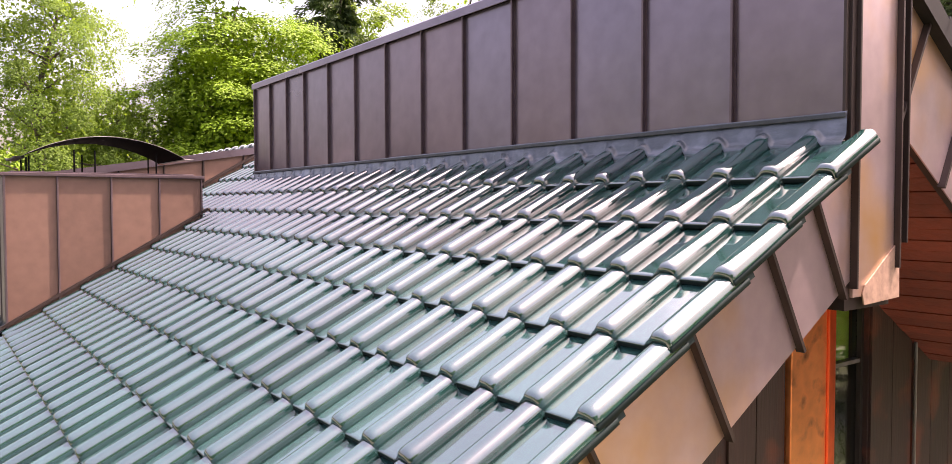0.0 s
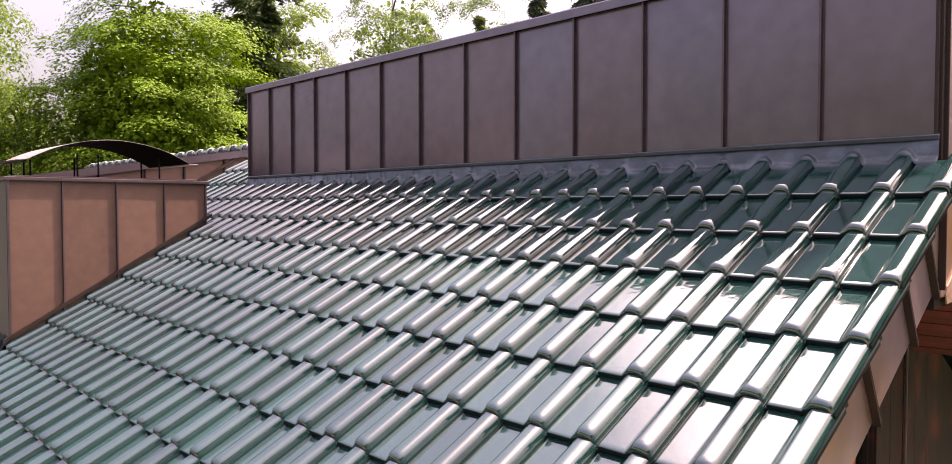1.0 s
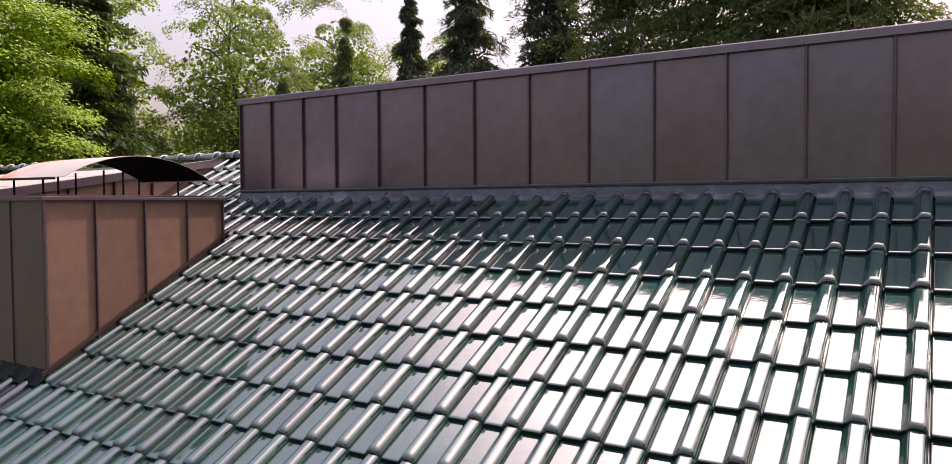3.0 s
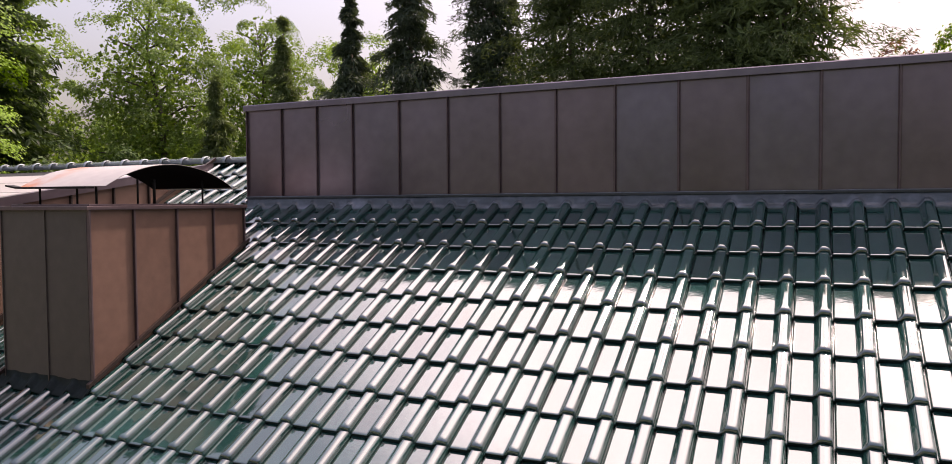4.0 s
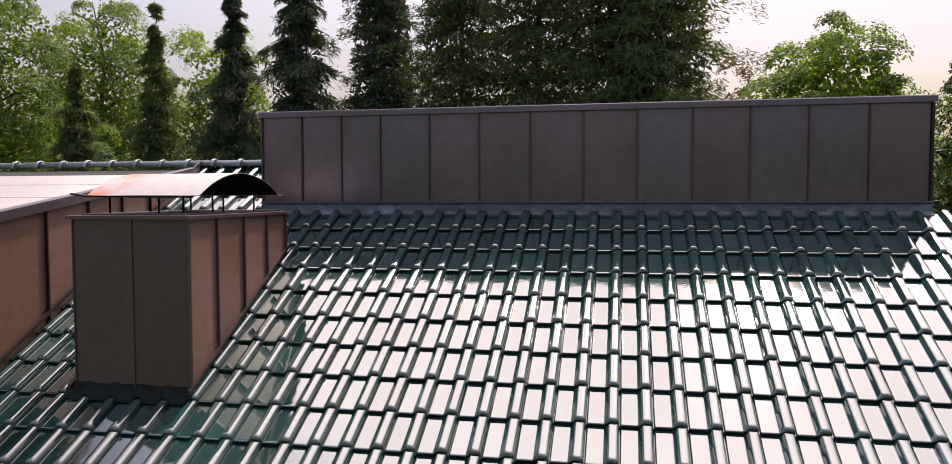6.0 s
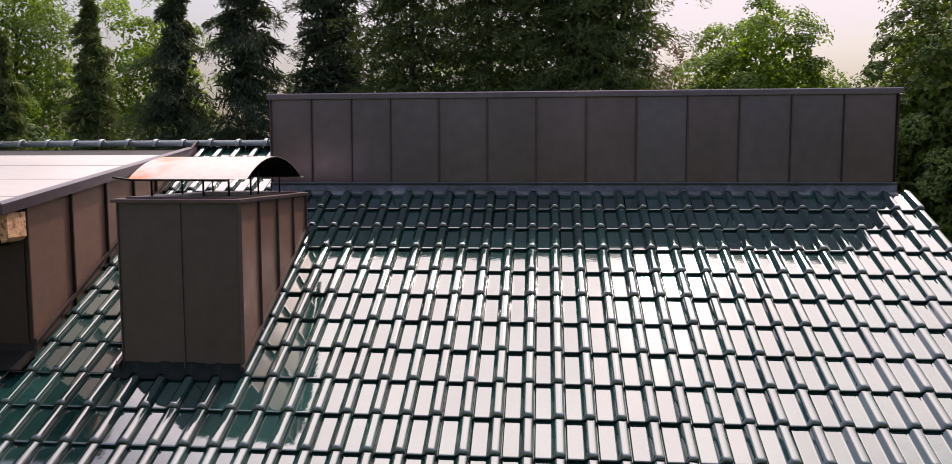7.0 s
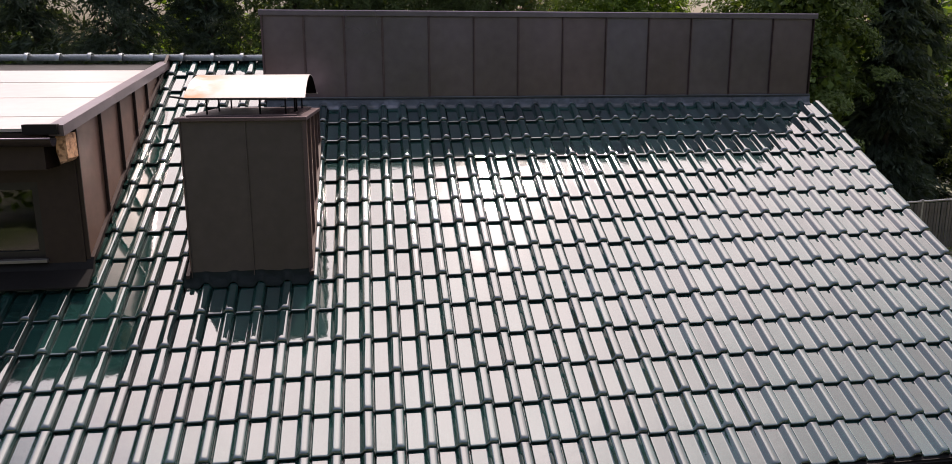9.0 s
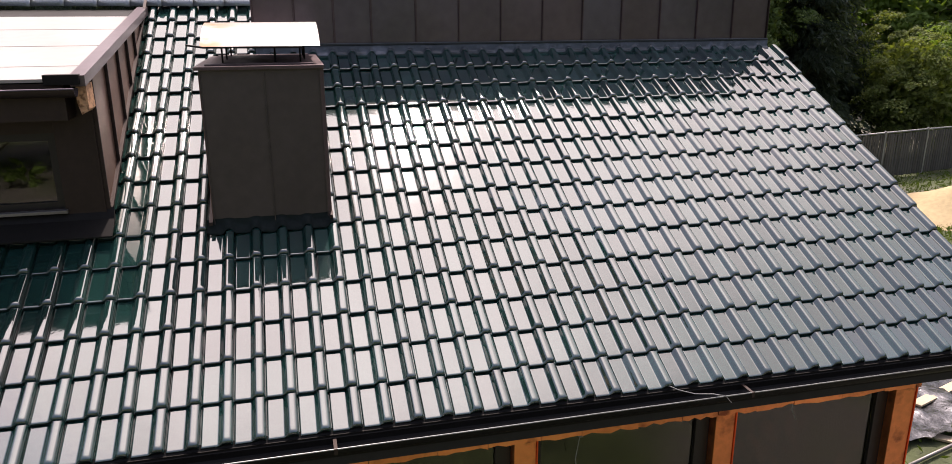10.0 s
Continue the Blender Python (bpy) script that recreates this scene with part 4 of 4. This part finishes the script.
def conifer(name, label, seed, height, spread, mat, sprays, size, droop, dense, place=(0, 0), group="", low=0.05, power=1.0, upsweep=0.0, rough=0.4, fringe=0.10, slim=1.0, bough=0.16, core=0):
    """Trunk with uneven whorls of hanging branches, each set with narrow needle sprays thickest at its end."""
    rng = np.random.default_rng(seed)
    tree = thing(name, (place[0], place[1], GROUND), label, "tree", group)
    base = Vector((place[0], place[1], GROUND))
    part("trunk", tube([base + Vector((0, 0, -0.2)), base + Vector((0.05, 0, height * 0.5)), base + Vector((0, 0.03, height))], [0.014 * height, 0.007 * height, 0.004], 8), M_BARK, tree)
    pts, axes, inner = [], [], []
    whorls = int(height * dense)
    share = np.array([0.4 + (1 - (k + 0.5) / whorls) ** (0.9 * power) for k in range(whorls)])
    share = sprays * share / share.sum() / 7
    for k in range(whorls):
        z0 = low + (0.995 - low) * (k + rng.uniform(0, 0.9)) / whorls
        lump = 1 + 0.3 * noise.noise((z0 * 9, seed * 1.3, 0))
        for q in range(7):
            per = max(4, int(share[k]))
            az = k * 1.1 + q * 0.898 + rng.uniform(-0.4, 0.4)
            z = min(max(z0 + rng.uniform(-0.8, 0.8) / whorls, low), 0.995)
            rr = (spread * (1 - z) ** power * lump * rng.uniform(1 - 1.3 * rough, 1 + 0.6 * rough) + 0.10) * (1 + 0.2 * noise.noise((math.cos(az) * 1.4, math.sin(az) * 1.4, z * 5 + seed)))
            e = np.array([math.cos(az), math.sin(az), 0.0])
            t = rng.uniform(0.02, 1, per) ** 0.6
            drop = -droop * rr * t ** 1.6 + upsweep * rr * t ** 2.5
            wide = bough * rr * (1.2 - t[:, None] * 0.7) + 0.04
            side = np.array([-e[1], e[0], 0]) * (rng.normal(size=(per, 1)) * wide)
            p = e * (t * rr)[:, None] + side
            hang = -np.abs(rng.normal(size=per)) * fringe * (0.4 + rr)
            p[:, 2] += z * height + drop + hang
            pts.append(p)
            inner.append(t)
            axes.append(e + rng.normal(size=(per, 3)) * 0.6 + np.array([0, 0, -0.9 * droop - 2.5 * fringe + 1.2 * upsweep]))
    pts = np.concatenate(pts) + np.array(base)
    ax = np.concatenate(axes)
    ax /= np.linalg.norm(ax, axis=1, keepdims=True)
    n = len(pts)
    s = np.cross(ax, rng.normal(size=(n, 3)))
    s /= np.linalg.norm(s, axis=1, keepdims=True)
    ln = size * rng.uniform(0.6, 1.4, (n, 1)) * np.where(np.concatenate(inner) < 0.6, 1.9, 1.0)[:, None]
    wd = ln * rng.uniform(0.08, 0.17, (n, 1)) * slim
    up = np.cross(s, ax)
    a = pts - ax * ln * 0.4
    b = pts + s * wd + ax * ln * 0.1
    c = pts + ax * ln * 0.6 - np.array([0, 0, 1]) * ln * 0.12
    d = pts - s * wd + ax * ln * 0.1 + up * wd * 0.3
    v = np.stack([a, b, c, d], 1).reshape(-1, 3)
    kk = np.arange(n) * 4
    f = np.stack([kk, kk + 1, kk + 2, kk + 3], 1)
    if core:                      # dark inner twigs that close the view through the crown
        z = low + (0.93 - low) * rng.uniform(0, 1, core)
        rad = spread * (1 - z) ** power * 0.62 * np.sqrt(rng.uniform(0, 1, core))
        az = rng.uniform(0, 6.283, core)
        mid = np.stack([rad * np.cos(az), rad * np.sin(az), z * height], 1) + np.array(base)
        v2, f2 = leaf_cards(mid, rng.normal(size=(core, 3)) * np.array([1, 1, 0.6]), 0.26, 0.08, rng)
        v, f = np.concatenate([v, v2]), np.concatenate([f, f2 + len(v)])
    part("crown", raw_mesh("crown", v.tolist(), f.tolist(), mat), mat, tree)
    return tree


broadleaf("maple_tree", "broad maple with layered bright yellow-green leaves", 11, 13.6, 3.7, L_MAPLE, 112000, 0.14, 1.3, 0.32, 0.06, (-27.0, 6.9), core=0.42, pads=125, ragged=0.22, deep=0.76, flutter=0.14, tilt=(0.1, 0.45), tiers=11)
broadleaf("birch_tree", "tall airy birch with pale green leaves", 12, 15.0, 2.7, L_BIRCH, 62000, 0.095, 0.8, 0.8, 0.10, (-27.0, 0.6), core=0.18, ragged=0.3)
broadleaf("garden_shrub", "bright yellow-green garden shrub behind the house", 13, 7.2, 1.7, L_MAPLE, 10000, 0.15, 0.5, 0.5, 0.1, (-22.5, -2.6))
broadleaf("garden_shrub", "green shrub between the birch and the maple", 14, 9.6, 2.7, L_BIRCH, 22000, 0.13, 0.65, 0.5, 0.04, (-29.0, 3.2), core=0.45)
conifer("pine_tree", "tall dark pine with open drooping branches", 15, 17.0, 3.0, L_PINE, 34000, 0.26, 0.22, 1.5, (-28.5, 12.0), low=0.10, power=0.5, rough=0.6)
broadleaf("ash_tree", "tall green ash tree with an open crown", 16, 16.0, 3.7, L_WOOD, 58000, 0.13, 0.85, 0.5, 0.02, (-27.5, 18.6), "wood behind the house", ragged=0.3)
broadleaf("ash_tree", "tall green ash tree with an open crown", 17, 16.0, 3.4, L_WOOD, 58000, 0.13, 0.85, 0.5, 0.04, (-27.0, 25.0), "wood behind the house", ragged=0.3)
broadleaf("ash_tree", "bright green ash tree lit from behind", 18, 12.4, 3.0, L_BIRCH, 52000, 0.13, 0.75, 0.5, 0.02, (-19.6, 22.8), "wood behind the house", ragged=0.28)
broadleaf("ash_tree", "dense green ash tree", 19, 16.2, 4.0, L_WOOD, 44000, 0.18, 0.95, 0.5, 0.02, (-34.0, 15.0), "wood behind the house")
conifer("spruce_tree", "slim dark spruce with a pointed top", 20, 11.7, 4.2, L_DARK, 52000, 0.15, 0.42, 2.2, (-13.63, 12.9), "spruces behind the house", 0.10, 1.45, rough=0.75, slim=0.6, core=2500)
conifer("spruce_tree", "tall dark spruce with dense hanging branches", 21, 13.6, 2.9, L_DARK, 58000, 0.15, 0.42, 2.2, (-11.62, 12.9), "spruces behind the house", 0.02, 0.95, rough=0.8, slim=0.6, core=3000)
conifer("spruce_tree", "young green spruce among the broadleaf trees", 22, 10.6, 3.9, L_THUJA, 44000, 0.15, 0.42, 2.2, (-16.12, 12.9), "spruces behind the house", 0.10, 1.35, rough=0.75, slim=0.6, core=2200)
conifer("spruce_tree", "small green spruce with low branches", 23, 9.0, 3.4, L_THUJA, 32000, 0.15, 0.42, 2.2, (-18.6, 12.6), "spruces behind the house", 0.10, 1.2, rough=0.75, slim=0.6, core=1800)
for k, (px, py, h, sp, sd) in enumerate(((-9.6, 14.2, 14.6, 2.4, 31), (-7.1, 13.6, 14.4, 2.9, 32), (-4.9, 13.2, 15.0, 2.9, 33), (-3.0, 12.5, 14.6, 2.8, 34), (-1.75, 11.5, 14.2, 2.5, 35))):
    conifer("cypress_tree", "dense dark green cypress in a tall row", sd, h, sp, L_THUJA if k else L_DARK, 74000 if k else 58000, 0.12 if k else 0.14, 0.34, 3.0, (px, py), "row of cypresses", 0.0, 0.36 if k else 0.55, 0.10, 0.55, 0.07, 0.6, 0.09, 9000)
broadleaf("ash_tree", "light green tree beyond the cypresses", 48, 10.8, 3.0, L_BIRCH, 64000, 0.14, 0.75, 0.45, 0.1, (4.3, 20.5), core=0.42, pads=150, ragged=0.09, deep=0.9)
broadleaf("copper_beech", "small tree with dull red leaves", 42, 10.0, 1.4, L_RED, 9000, 0.12, 0.4, 0.6, 0.1, (1.6, 22.5))
broadleaf("ash_tree", "large green tree with layered branches", 43, 14.2, 3.6, L_SHADE, 48000, 0.16, 0.8, 0.3, 0.06, (10.2, 17.2), ragged=0.28)
broadleaf("garden_shrub", "pale green shrub with ragged arching sprays by the fence", 44, 5.0, 2.0, L_SAGE, 30000, 0.12, 0.42, 0.35, 0.02, (16.1, 14.6), core=0.45, pads=95, ragged=0.34, deep=0.72, flutter=0.5, tilt=(0.1, 0.5))
broadleaf("garden_shrub", "dark leafy shrub at the edge of the wood", 45, 5.6, 2.4, L_WOOD, 18000, 0.15, 0.6, 0.5, 0.02, (19.8, 14.8))
conifer("spruce_tree", "dark spruce with low spreading branches", 46, 9.6, 2.4, L_DARK, 22000, 0.22, 0.35, 2.2, (11.8, 14.6), "spruces behind the house", 0.0, 0.8)
conifer("spruce_tree", "tall dark spruce behind the ragged shrub", 49, 11.0, 2.6, L_DARK, 26000, 0.22, 0.35, 2.2, (14.6, 17.4), "spruces behind the house", 0.0, 0.7, core=2500)
broadleaf("ash_tree", "dense green tree beside the end of the house", 47, 10.6, 2.7, L_SHADE, 38000, 0.15, 0.65, 0.45, 0.0, (7.8, 14.4), core=0.35)
# undergrowth at the foot of the wood, and the wood that goes on round the garden
for k, (px, py, h, sp, sd) in enumerate(((-20.5, 15.5, 6.4, 2.6, 51), (-14.6, 15.8, 6.0, 2.6, 52), (-22.8, 10.2, 6.4, 2.4, 53), (1.2, 15.6, 6.4, 2.4, 54), (4.2, 15.2, 6.2, 2.6, 55), (-11.8, 15.6, 6.2, 2.5, 56), (14.6, 18.6, 6.4, 2.8, 57), (24.0, 17.0, 7.6, 3.2, 58), (-26.0, 14.6, 7.0, 2.8, 59), (-17.4, 18.6, 7.0, 2.8, 60))):
    broadleaf("undergrowth", "undergrowth at the foot of the wood, leaf colour darkened for shade", sd, h, sp, L_UNDER, 8000, 0.22, 0.65, 0.6, 0.0, (px, py), "undergrowth", core=0.45)
far_a = broadleaf("wood_tree", "green tree in the wood beyond the garden", 71, 12.0, 4.8, L_WOOD, 7000, 0.40, 1.1, 0.5, 0.0, (-44.0, 30.0), "wood beyond the garden", core=0.4)
far_b = broadleaf("wood_tree", "pale green tree in the wood beyond the garden", 72, 11.0, 4.6, L_BIRCH, 7000, 0.40, 1.1, 0.5, 0.0, (-36.0, 30.0), "wood beyond the garden", core=0.4)
for k, (px, py, which) in enumerate(((-14, 35, 1), (-6, 35, 0), (2, 36, 1), (10, 36, 0), (17, 34, 1), (25, 30, 0), (28.8, 27.0, 0), (32, 24, 1), (38, 18, 0), (-46, 22, 1), (-44, 12, 0), (-43, 4, 1))):
    copy_thing((far_a, far_b)[which], pose(px, py, GROUND - (1.5 if 0 <= px < 20 else 0.3), 0, 0, 70 * k))
behind = broadleaf("garden_tree", "leafy garden tree facing the glazed front", 61, 10.5, 3.6, L_WOOD, 4000, 0.42, 1.0, 0.6, 0.05, (-16.0, -24.0), "garden trees facing the house")
for k in range(6):
    copy_thing(behind, pose(-10.0 + k * 6.0, -26.0 + 3 * math.sin(k * 2.1), GROUND, 0, 0, 50 * k))
# unseen trees, added so the flanks of the tile rolls mirror something dark
tall = broadleaf("garden_tree", "unseen tall tree added to darken reflections in the tiles", 62, 16.0, 4.2, L_WOOD, 5000, 0.44, 1.1, 0.6, 0.03, (24.0, -26.0), "garden trees facing the house", core=0.4)
for k in range(5):
    copy_thing(tall, pose(24.0 + 2.5 * math.sin(k * 1.7), -20.0 + k * 5.2, GROUND, 0, 0, 65 * k + 20))

# ---- garden fence, sand, debris ----
def fence():
    a, c = Vector((6.6, 10.3, 0)), Vector((24.0, 13.4, 0))
    d = (c - a).normalized()
    length = (c - a).length
    top = GROUND + 1.5
    fz = thing("fence", (a.x, a.y, GROUND), "grey slatted garden fence with a pale top rail", "fence")
    ang = math.atan2(d.y, d.x)

    def at(s, z):
        return Matrix.Translation(a + d * s + Vector((0, 0, z))) @ Matrix.Rotation(ang, 4, 'Z')
    n = int(length / 2.0)
    for k in range(n + 1):
        part("post", box(-0.035, 0.035, -0.035, 0.035, 0, 1.56, 0.008, turn=at(k * 2.0, GROUND)), M_GALV, fz)
    part("rail", tube([a + d * 0 + Vector((0, 0, top)), c + Vector((0, 0, top))], 0.03, 8), M_GALV, fz, "pale top rail")
    part("rail", box(0, length, -0.02, 0.02, 0.25, 0.30, turn=at(0, GROUND)), M_FENCE, fz)
    slat = mesh_of("slat", box(-0.045, 0.045, -0.03, -0.012, 0.06, 1.45, 0.003), M_FENCE)
    for k in range(int(length / 0.115)):
        ob = attach(new("slat", slat), fz)
        ob.matrix_basis = at(0.06 + k * 0.115, GROUND + random.uniform(-0.012, 0.012)) @ Matrix.Rotation(random.uniform(-0.012, 0.012), 4, 'Y')


fence()


def mound(x, y, r, h):
    verts, faces = [], []
    n, m = 10, 32
    for a in range(n + 1):
        for c in range(m):
            q = a / n
            ang = 2 * math.pi * c / m
            rr = r * q * (1 + 0.12 * noise.noise((math.cos(ang) * 1.5, math.sin(ang) * 1.5, 5)))
            z = h * (1 - q) ** 1.1 * (1 + 0.2 * noise.noise((rr * math.cos(ang), rr * math.sin(ang), 2))) - 0.05 * q
            verts.append((x + 1.3 * rr * math.cos(ang), y + rr * math.sin(ang), GROUND + z))
    for a in range(n):
        for c in range(m):
            faces.append((a * m + c, (a + 1) * m + c, (a + 1) * m + (c + 1) % m, a * m + (c + 1) % m))
    tagged(new("sand_mound", raw_mesh("sand_mound", verts, faces, M_SAND, True)), "low heap of pale building sand on the grass", "sand")


mound(11.3, 7.3, 2.0, 0.78)


def debris():
    for k, (x, y, z, a, ln) in enumerate(((2.3, -0.4, 0.05, 28, 2.2), (1.9, -1.9, 0.03, -40, 1.6), (2.9, -0.9, 0.09, 20, 1.8), (1.2, -0.7, 0.16, 30, 2.0))):
        t = pose(x, y, GROUND + z, 0, 2, a)
        ob = new("loose_plank", mesh_of("loose_plank", box(-ln / 2, ln / 2, -0.07, 0.07, -0.015, 0.015, 0.003), M_PLANK))
        ob.matrix_world = t
        tagged(ob, "loose pale sawn plank lying beside the house", "plank", "planks beside the house")
    verts, faces = [], []
    n = 34
    for a in range(n + 1):
        for c in range(n + 1):
            x, y = 1.2 + 2.4 * a / n, -1.9 + 2.6 * c / n
            z = 0.10 + 0.10 * noise.noise((x * 2.2, y * 2.2, 0)) + 0.06 * abs(noise.noise((x * 6, y * 6, 3))) + 0.03 * noise.noise((x * 14, y * 14, 7))
            verts.append((x + 0.1 * noise.noise((x * 3, y * 3, 9)), y + 0.1 * noise.noise((x * 3, y * 3, 4)), GROUND + max(z, 0.01)))
    for a in range(n):
        for c in range(n):
            k = a * (n + 1) + c
            faces.append((k, k + n + 1, k + n + 2, k + 1))
    tagged(new("foil_sheet", raw_mesh("foil_sheet", verts, faces, M_FOIL, True)), "crumpled silver foil sheet lying on the ground", "foil")
    p = thing("pipe", (1.6, -2.1, GROUND), "grey plastic pipe lying on the grass", "pipe")
    part("tube", tube([(0.7, -2.35, GROUND + 0.05), (2.0, -2.0, GROUND + 0.05), (3.6, -1.6, GROUND + 0.05)], 0.022, 10), M_SILL, p)


debris()


def grass():
    rng = np.random.default_rng(5)
    n = 38000
    x = rng.normal(10.0, 6.5, n)
    y = rng.normal(5.0, 4.5, n)
    out = (x > 0.4) & (y > -5.0)
    x, y = x[out], y[out]
    n = len(x)
    pts = np.stack([x, y, np.full(n, GROUND + 0.05)], 1)
    nr = rng.normal(size=(n, 3))
    nr[:, 2] *= 0.25
    v, f = leaf_cards(pts, nr, 0.16, 0.03, rng, 0.1)
    tagged(new("grass", raw_mesh("grass", v.tolist(), f.tolist(), M_BLADE)), "uncut grass on the lawn", "grass", "", "stuff")


grass()


# ---- ridge ----
def ridge_tile():
    """Half-round ridge tile, 0.33 m on show, with a collar at one end; axis along x."""
    verts, faces = [], []
    n = 12
    st = [(-0.175, 0.070), (-0.172, 0.080), (-0.135, 0.080), (-0.128, 0.064), (0.165, 0.060), (0.165, 0.052)]
    for x, r in st:
        for k in range(n + 1):
            a = math.radians(-12) + math.radians(204) * k / n
            verts.append((x, r * math.cos(a), r * 0.92 * math.sin(a)))
    for s in range(len(st) - 1):
        for k in range(n):
            q = s * (n + 1) + k
            faces.append((q, q + n + 1, q + n + 2, q + 1))
    return raw_mesh("ridge_tile", verts, faces, M_RIDGE, True)


ridge_mesh = ridge_tile()
for k in range(24):
    ob = attach(new("ridge_tile", ridge_mesh), roof)
    ob.matrix_basis = pose(-6.36 - k * 0.33, RIDGE_Y, roof_z(RIDGE_Y, 0.01) + random.uniform(-0.003, 0.003), 0, random.uniform(-0.6, 0.6), 180)


# ---- roof tiles ----
TILT = math.atan(0.0245 / 0.3265)
PROF = [(-0.1685, -0.016), (-0.1620, -0.016), (-0.1605, -0.003), (-0.1580, 0.0), (-0.1520, 0.0), (-0.0640, 0.0), (-0.0570, 0.0), (-0.0535, 0.0015), (-0.0480, 0.0070), (-0.0400, 0.0180), (-0.0310, 0.0280),
        (-0.0240, 0.0362), (-0.0165, 0.0398), (-0.0070, 0.0410), (0.0080, 0.0400), (0.0200, 0.0380), (0.0290, 0.0332), (0.0350, 0.0235), (0.0385, 0.0100), (0.0405, -0.012)]


def tile_mesh(verge=False, length=0.395):
    """Interlocking tile: flat pan, one high roll with a swollen nose, thick rounded front lip; front edge at v = 0."""
    st = [(0.0, -0.0045, 0.60), (0.002, -0.0020, 0.74), (0.006, -0.0005, 0.86), (0.013, 0.0, 0.95), (0.022, 0.0, 1.0), (0.036, 0.0, 1.01), (0.060, 0.0, 1.0), (0.075, 0.0, 0.998), (length, 0.0, 0.97)]
    verts, faces = [], []
    n = len(PROF)
    for v, dw, sc in st:
        for u, w in PROF:
            on = u > -0.047
            verts.append((u * (0.6 + 0.4 * sc) if on else u, v, (w * sc if on and w > 0 else w) + dw))
    for s in range(len(st) - 1):
        for k in range(n - 1):
            q = s * n + k
            faces.append((q, q + 1, q + n + 1, q + n))
    b0 = len(verts)
    for u, w in PROF:
        verts.append((u * 0.86 if u > -0.047 else u, 0.003, (w * 0.6 if w > 0.005 else w) - 0.022))
    for k in range(n - 1):
        faces.append((b0 + k, b0 + k + 1, k + 1, k))
    b1 = len(verts)
    for u, w in PROF:
        verts.append((u, 0.10, w - 0.022))
    for k in range(n - 1):
        faces.append((b1 + k, b1 + k + 1, b0 + k + 1, b0 + k))
    if verge:
        c = len(verts)
        verts += [(0.0395, 0.0, 0.006), (0.0395, length, 0.006), (0.0395, length, -0.014), (0.0395, 0.03, -0.014), (0.0395, 0.0, -0.010),
                  (0.0435, 0.004, 0.004), (0.0435, length, 0.004), (0.0435, length, -0.014), (0.0435, 0.034, -0.014), (0.0435, 0.004, -0.010)]
        faces += [(c + 5, c + 9, c + 8, c + 7, c + 6), (c, c + 1, c + 2, c + 3, c + 4), (c, c + 5, c + 6, c + 1), (c, c + 4, c + 9, c + 5), (c + 3, c + 8, c + 9, c + 4), (c + 2, c + 7, c + 8, c + 3)]
    return verts, faces


def tile_place(i, j, jit=1.0):
    a = PITCH - TILT
    n = Vector((0, -math.sin(a), math.cos(a)))
    o = Vector((KX - i * TW, KY - DY * (j - 1), KZ - DZ * (j - 1))) - 0.041 * n
    r = random.uniform
    return Matrix.Translation(o + Vector((r(-1, 1) * 0.0012, 0, 0)) * jit) @ Euler((a + r(-1, 1) * 0.006 * jit, r(-1, 1) * 0.006 * jit, r(-1, 1) * 0.004 * jit)).to_matrix().to_4x4()


def covered(i, j):
    x, y = KX - i * TW, KY - DY * (j - 1)
    if j < 1 and x > -6.2:
        return True
    if -6.55 + 0.1 < x < -5.64 and -2.26 < y < -1.06:
        return True
    if x < -7.42 and y > -2.30:
        return True
    return False


def tile_object_mesh(name, verge=False, length=0.395):
    """Glazed tile; front below the lip, underside and verge side are darkened in colour for shade."""
    v, f = tile_mesh(verge, length)
    me = raw_mesh(name, v, f, M_TILE, True)
    me.materials.append(M_EDGE)
    n = len(PROF)
    for p in me.polygons:
        if p.index >= 8 * (n - 1):
            p.material_index = 1
    return me


tv, tf = tile_mesh()
TILE = tile_object_mesh("tile")
VERGE = tile_object_mesh("verge_tile", True)
VERGE_TOP = tile_object_mesh("verge_tile", True, 0.325)
rest_v, rest_f = [], []
tv_a = np.array(tv)
made = 0
for j in range(-2, 15):
    for i in range(0, 50):
        if covered(i, j):
            continue
        m = tile_place(i, j)
        # the stretch of roof nearest the way past it: outer columns and the lower courses
        if i == 0 or (i <= 15 and j <= 11) or (i <= 30 and 9 <= j <= 14 and made < 300):
            if made < 300:
                ob = attach(new("tile" if i else "verge_tile", TILE if i else (VERGE_TOP if j == 1 else VERGE)), roof)
                ob.matrix_basis = m
                made += 1
                continue
        k = len(rest_v)
        mm = np.array(m)
        rest_v.extend((tv_a @ mm[:3, :3].T + mm[:3, 3]).tolist())
        rest_f.extend([tuple(q + k for q in f) for f in tf])
field_mesh = raw_mesh("tile_field", rest_v, rest_f, M_TILE, True)
field_mesh.materials.append(M_EDGE)
for p in field_mesh.polygons:
    if p.index % len(tf) >= 8 * (len(PROF) - 1):
        p.material_index = 1
field = part("tile_field", field_mesh, M_TILE, roof, "rows of glossy dark green glazed tiles")
tagged(field, kind="stuff")
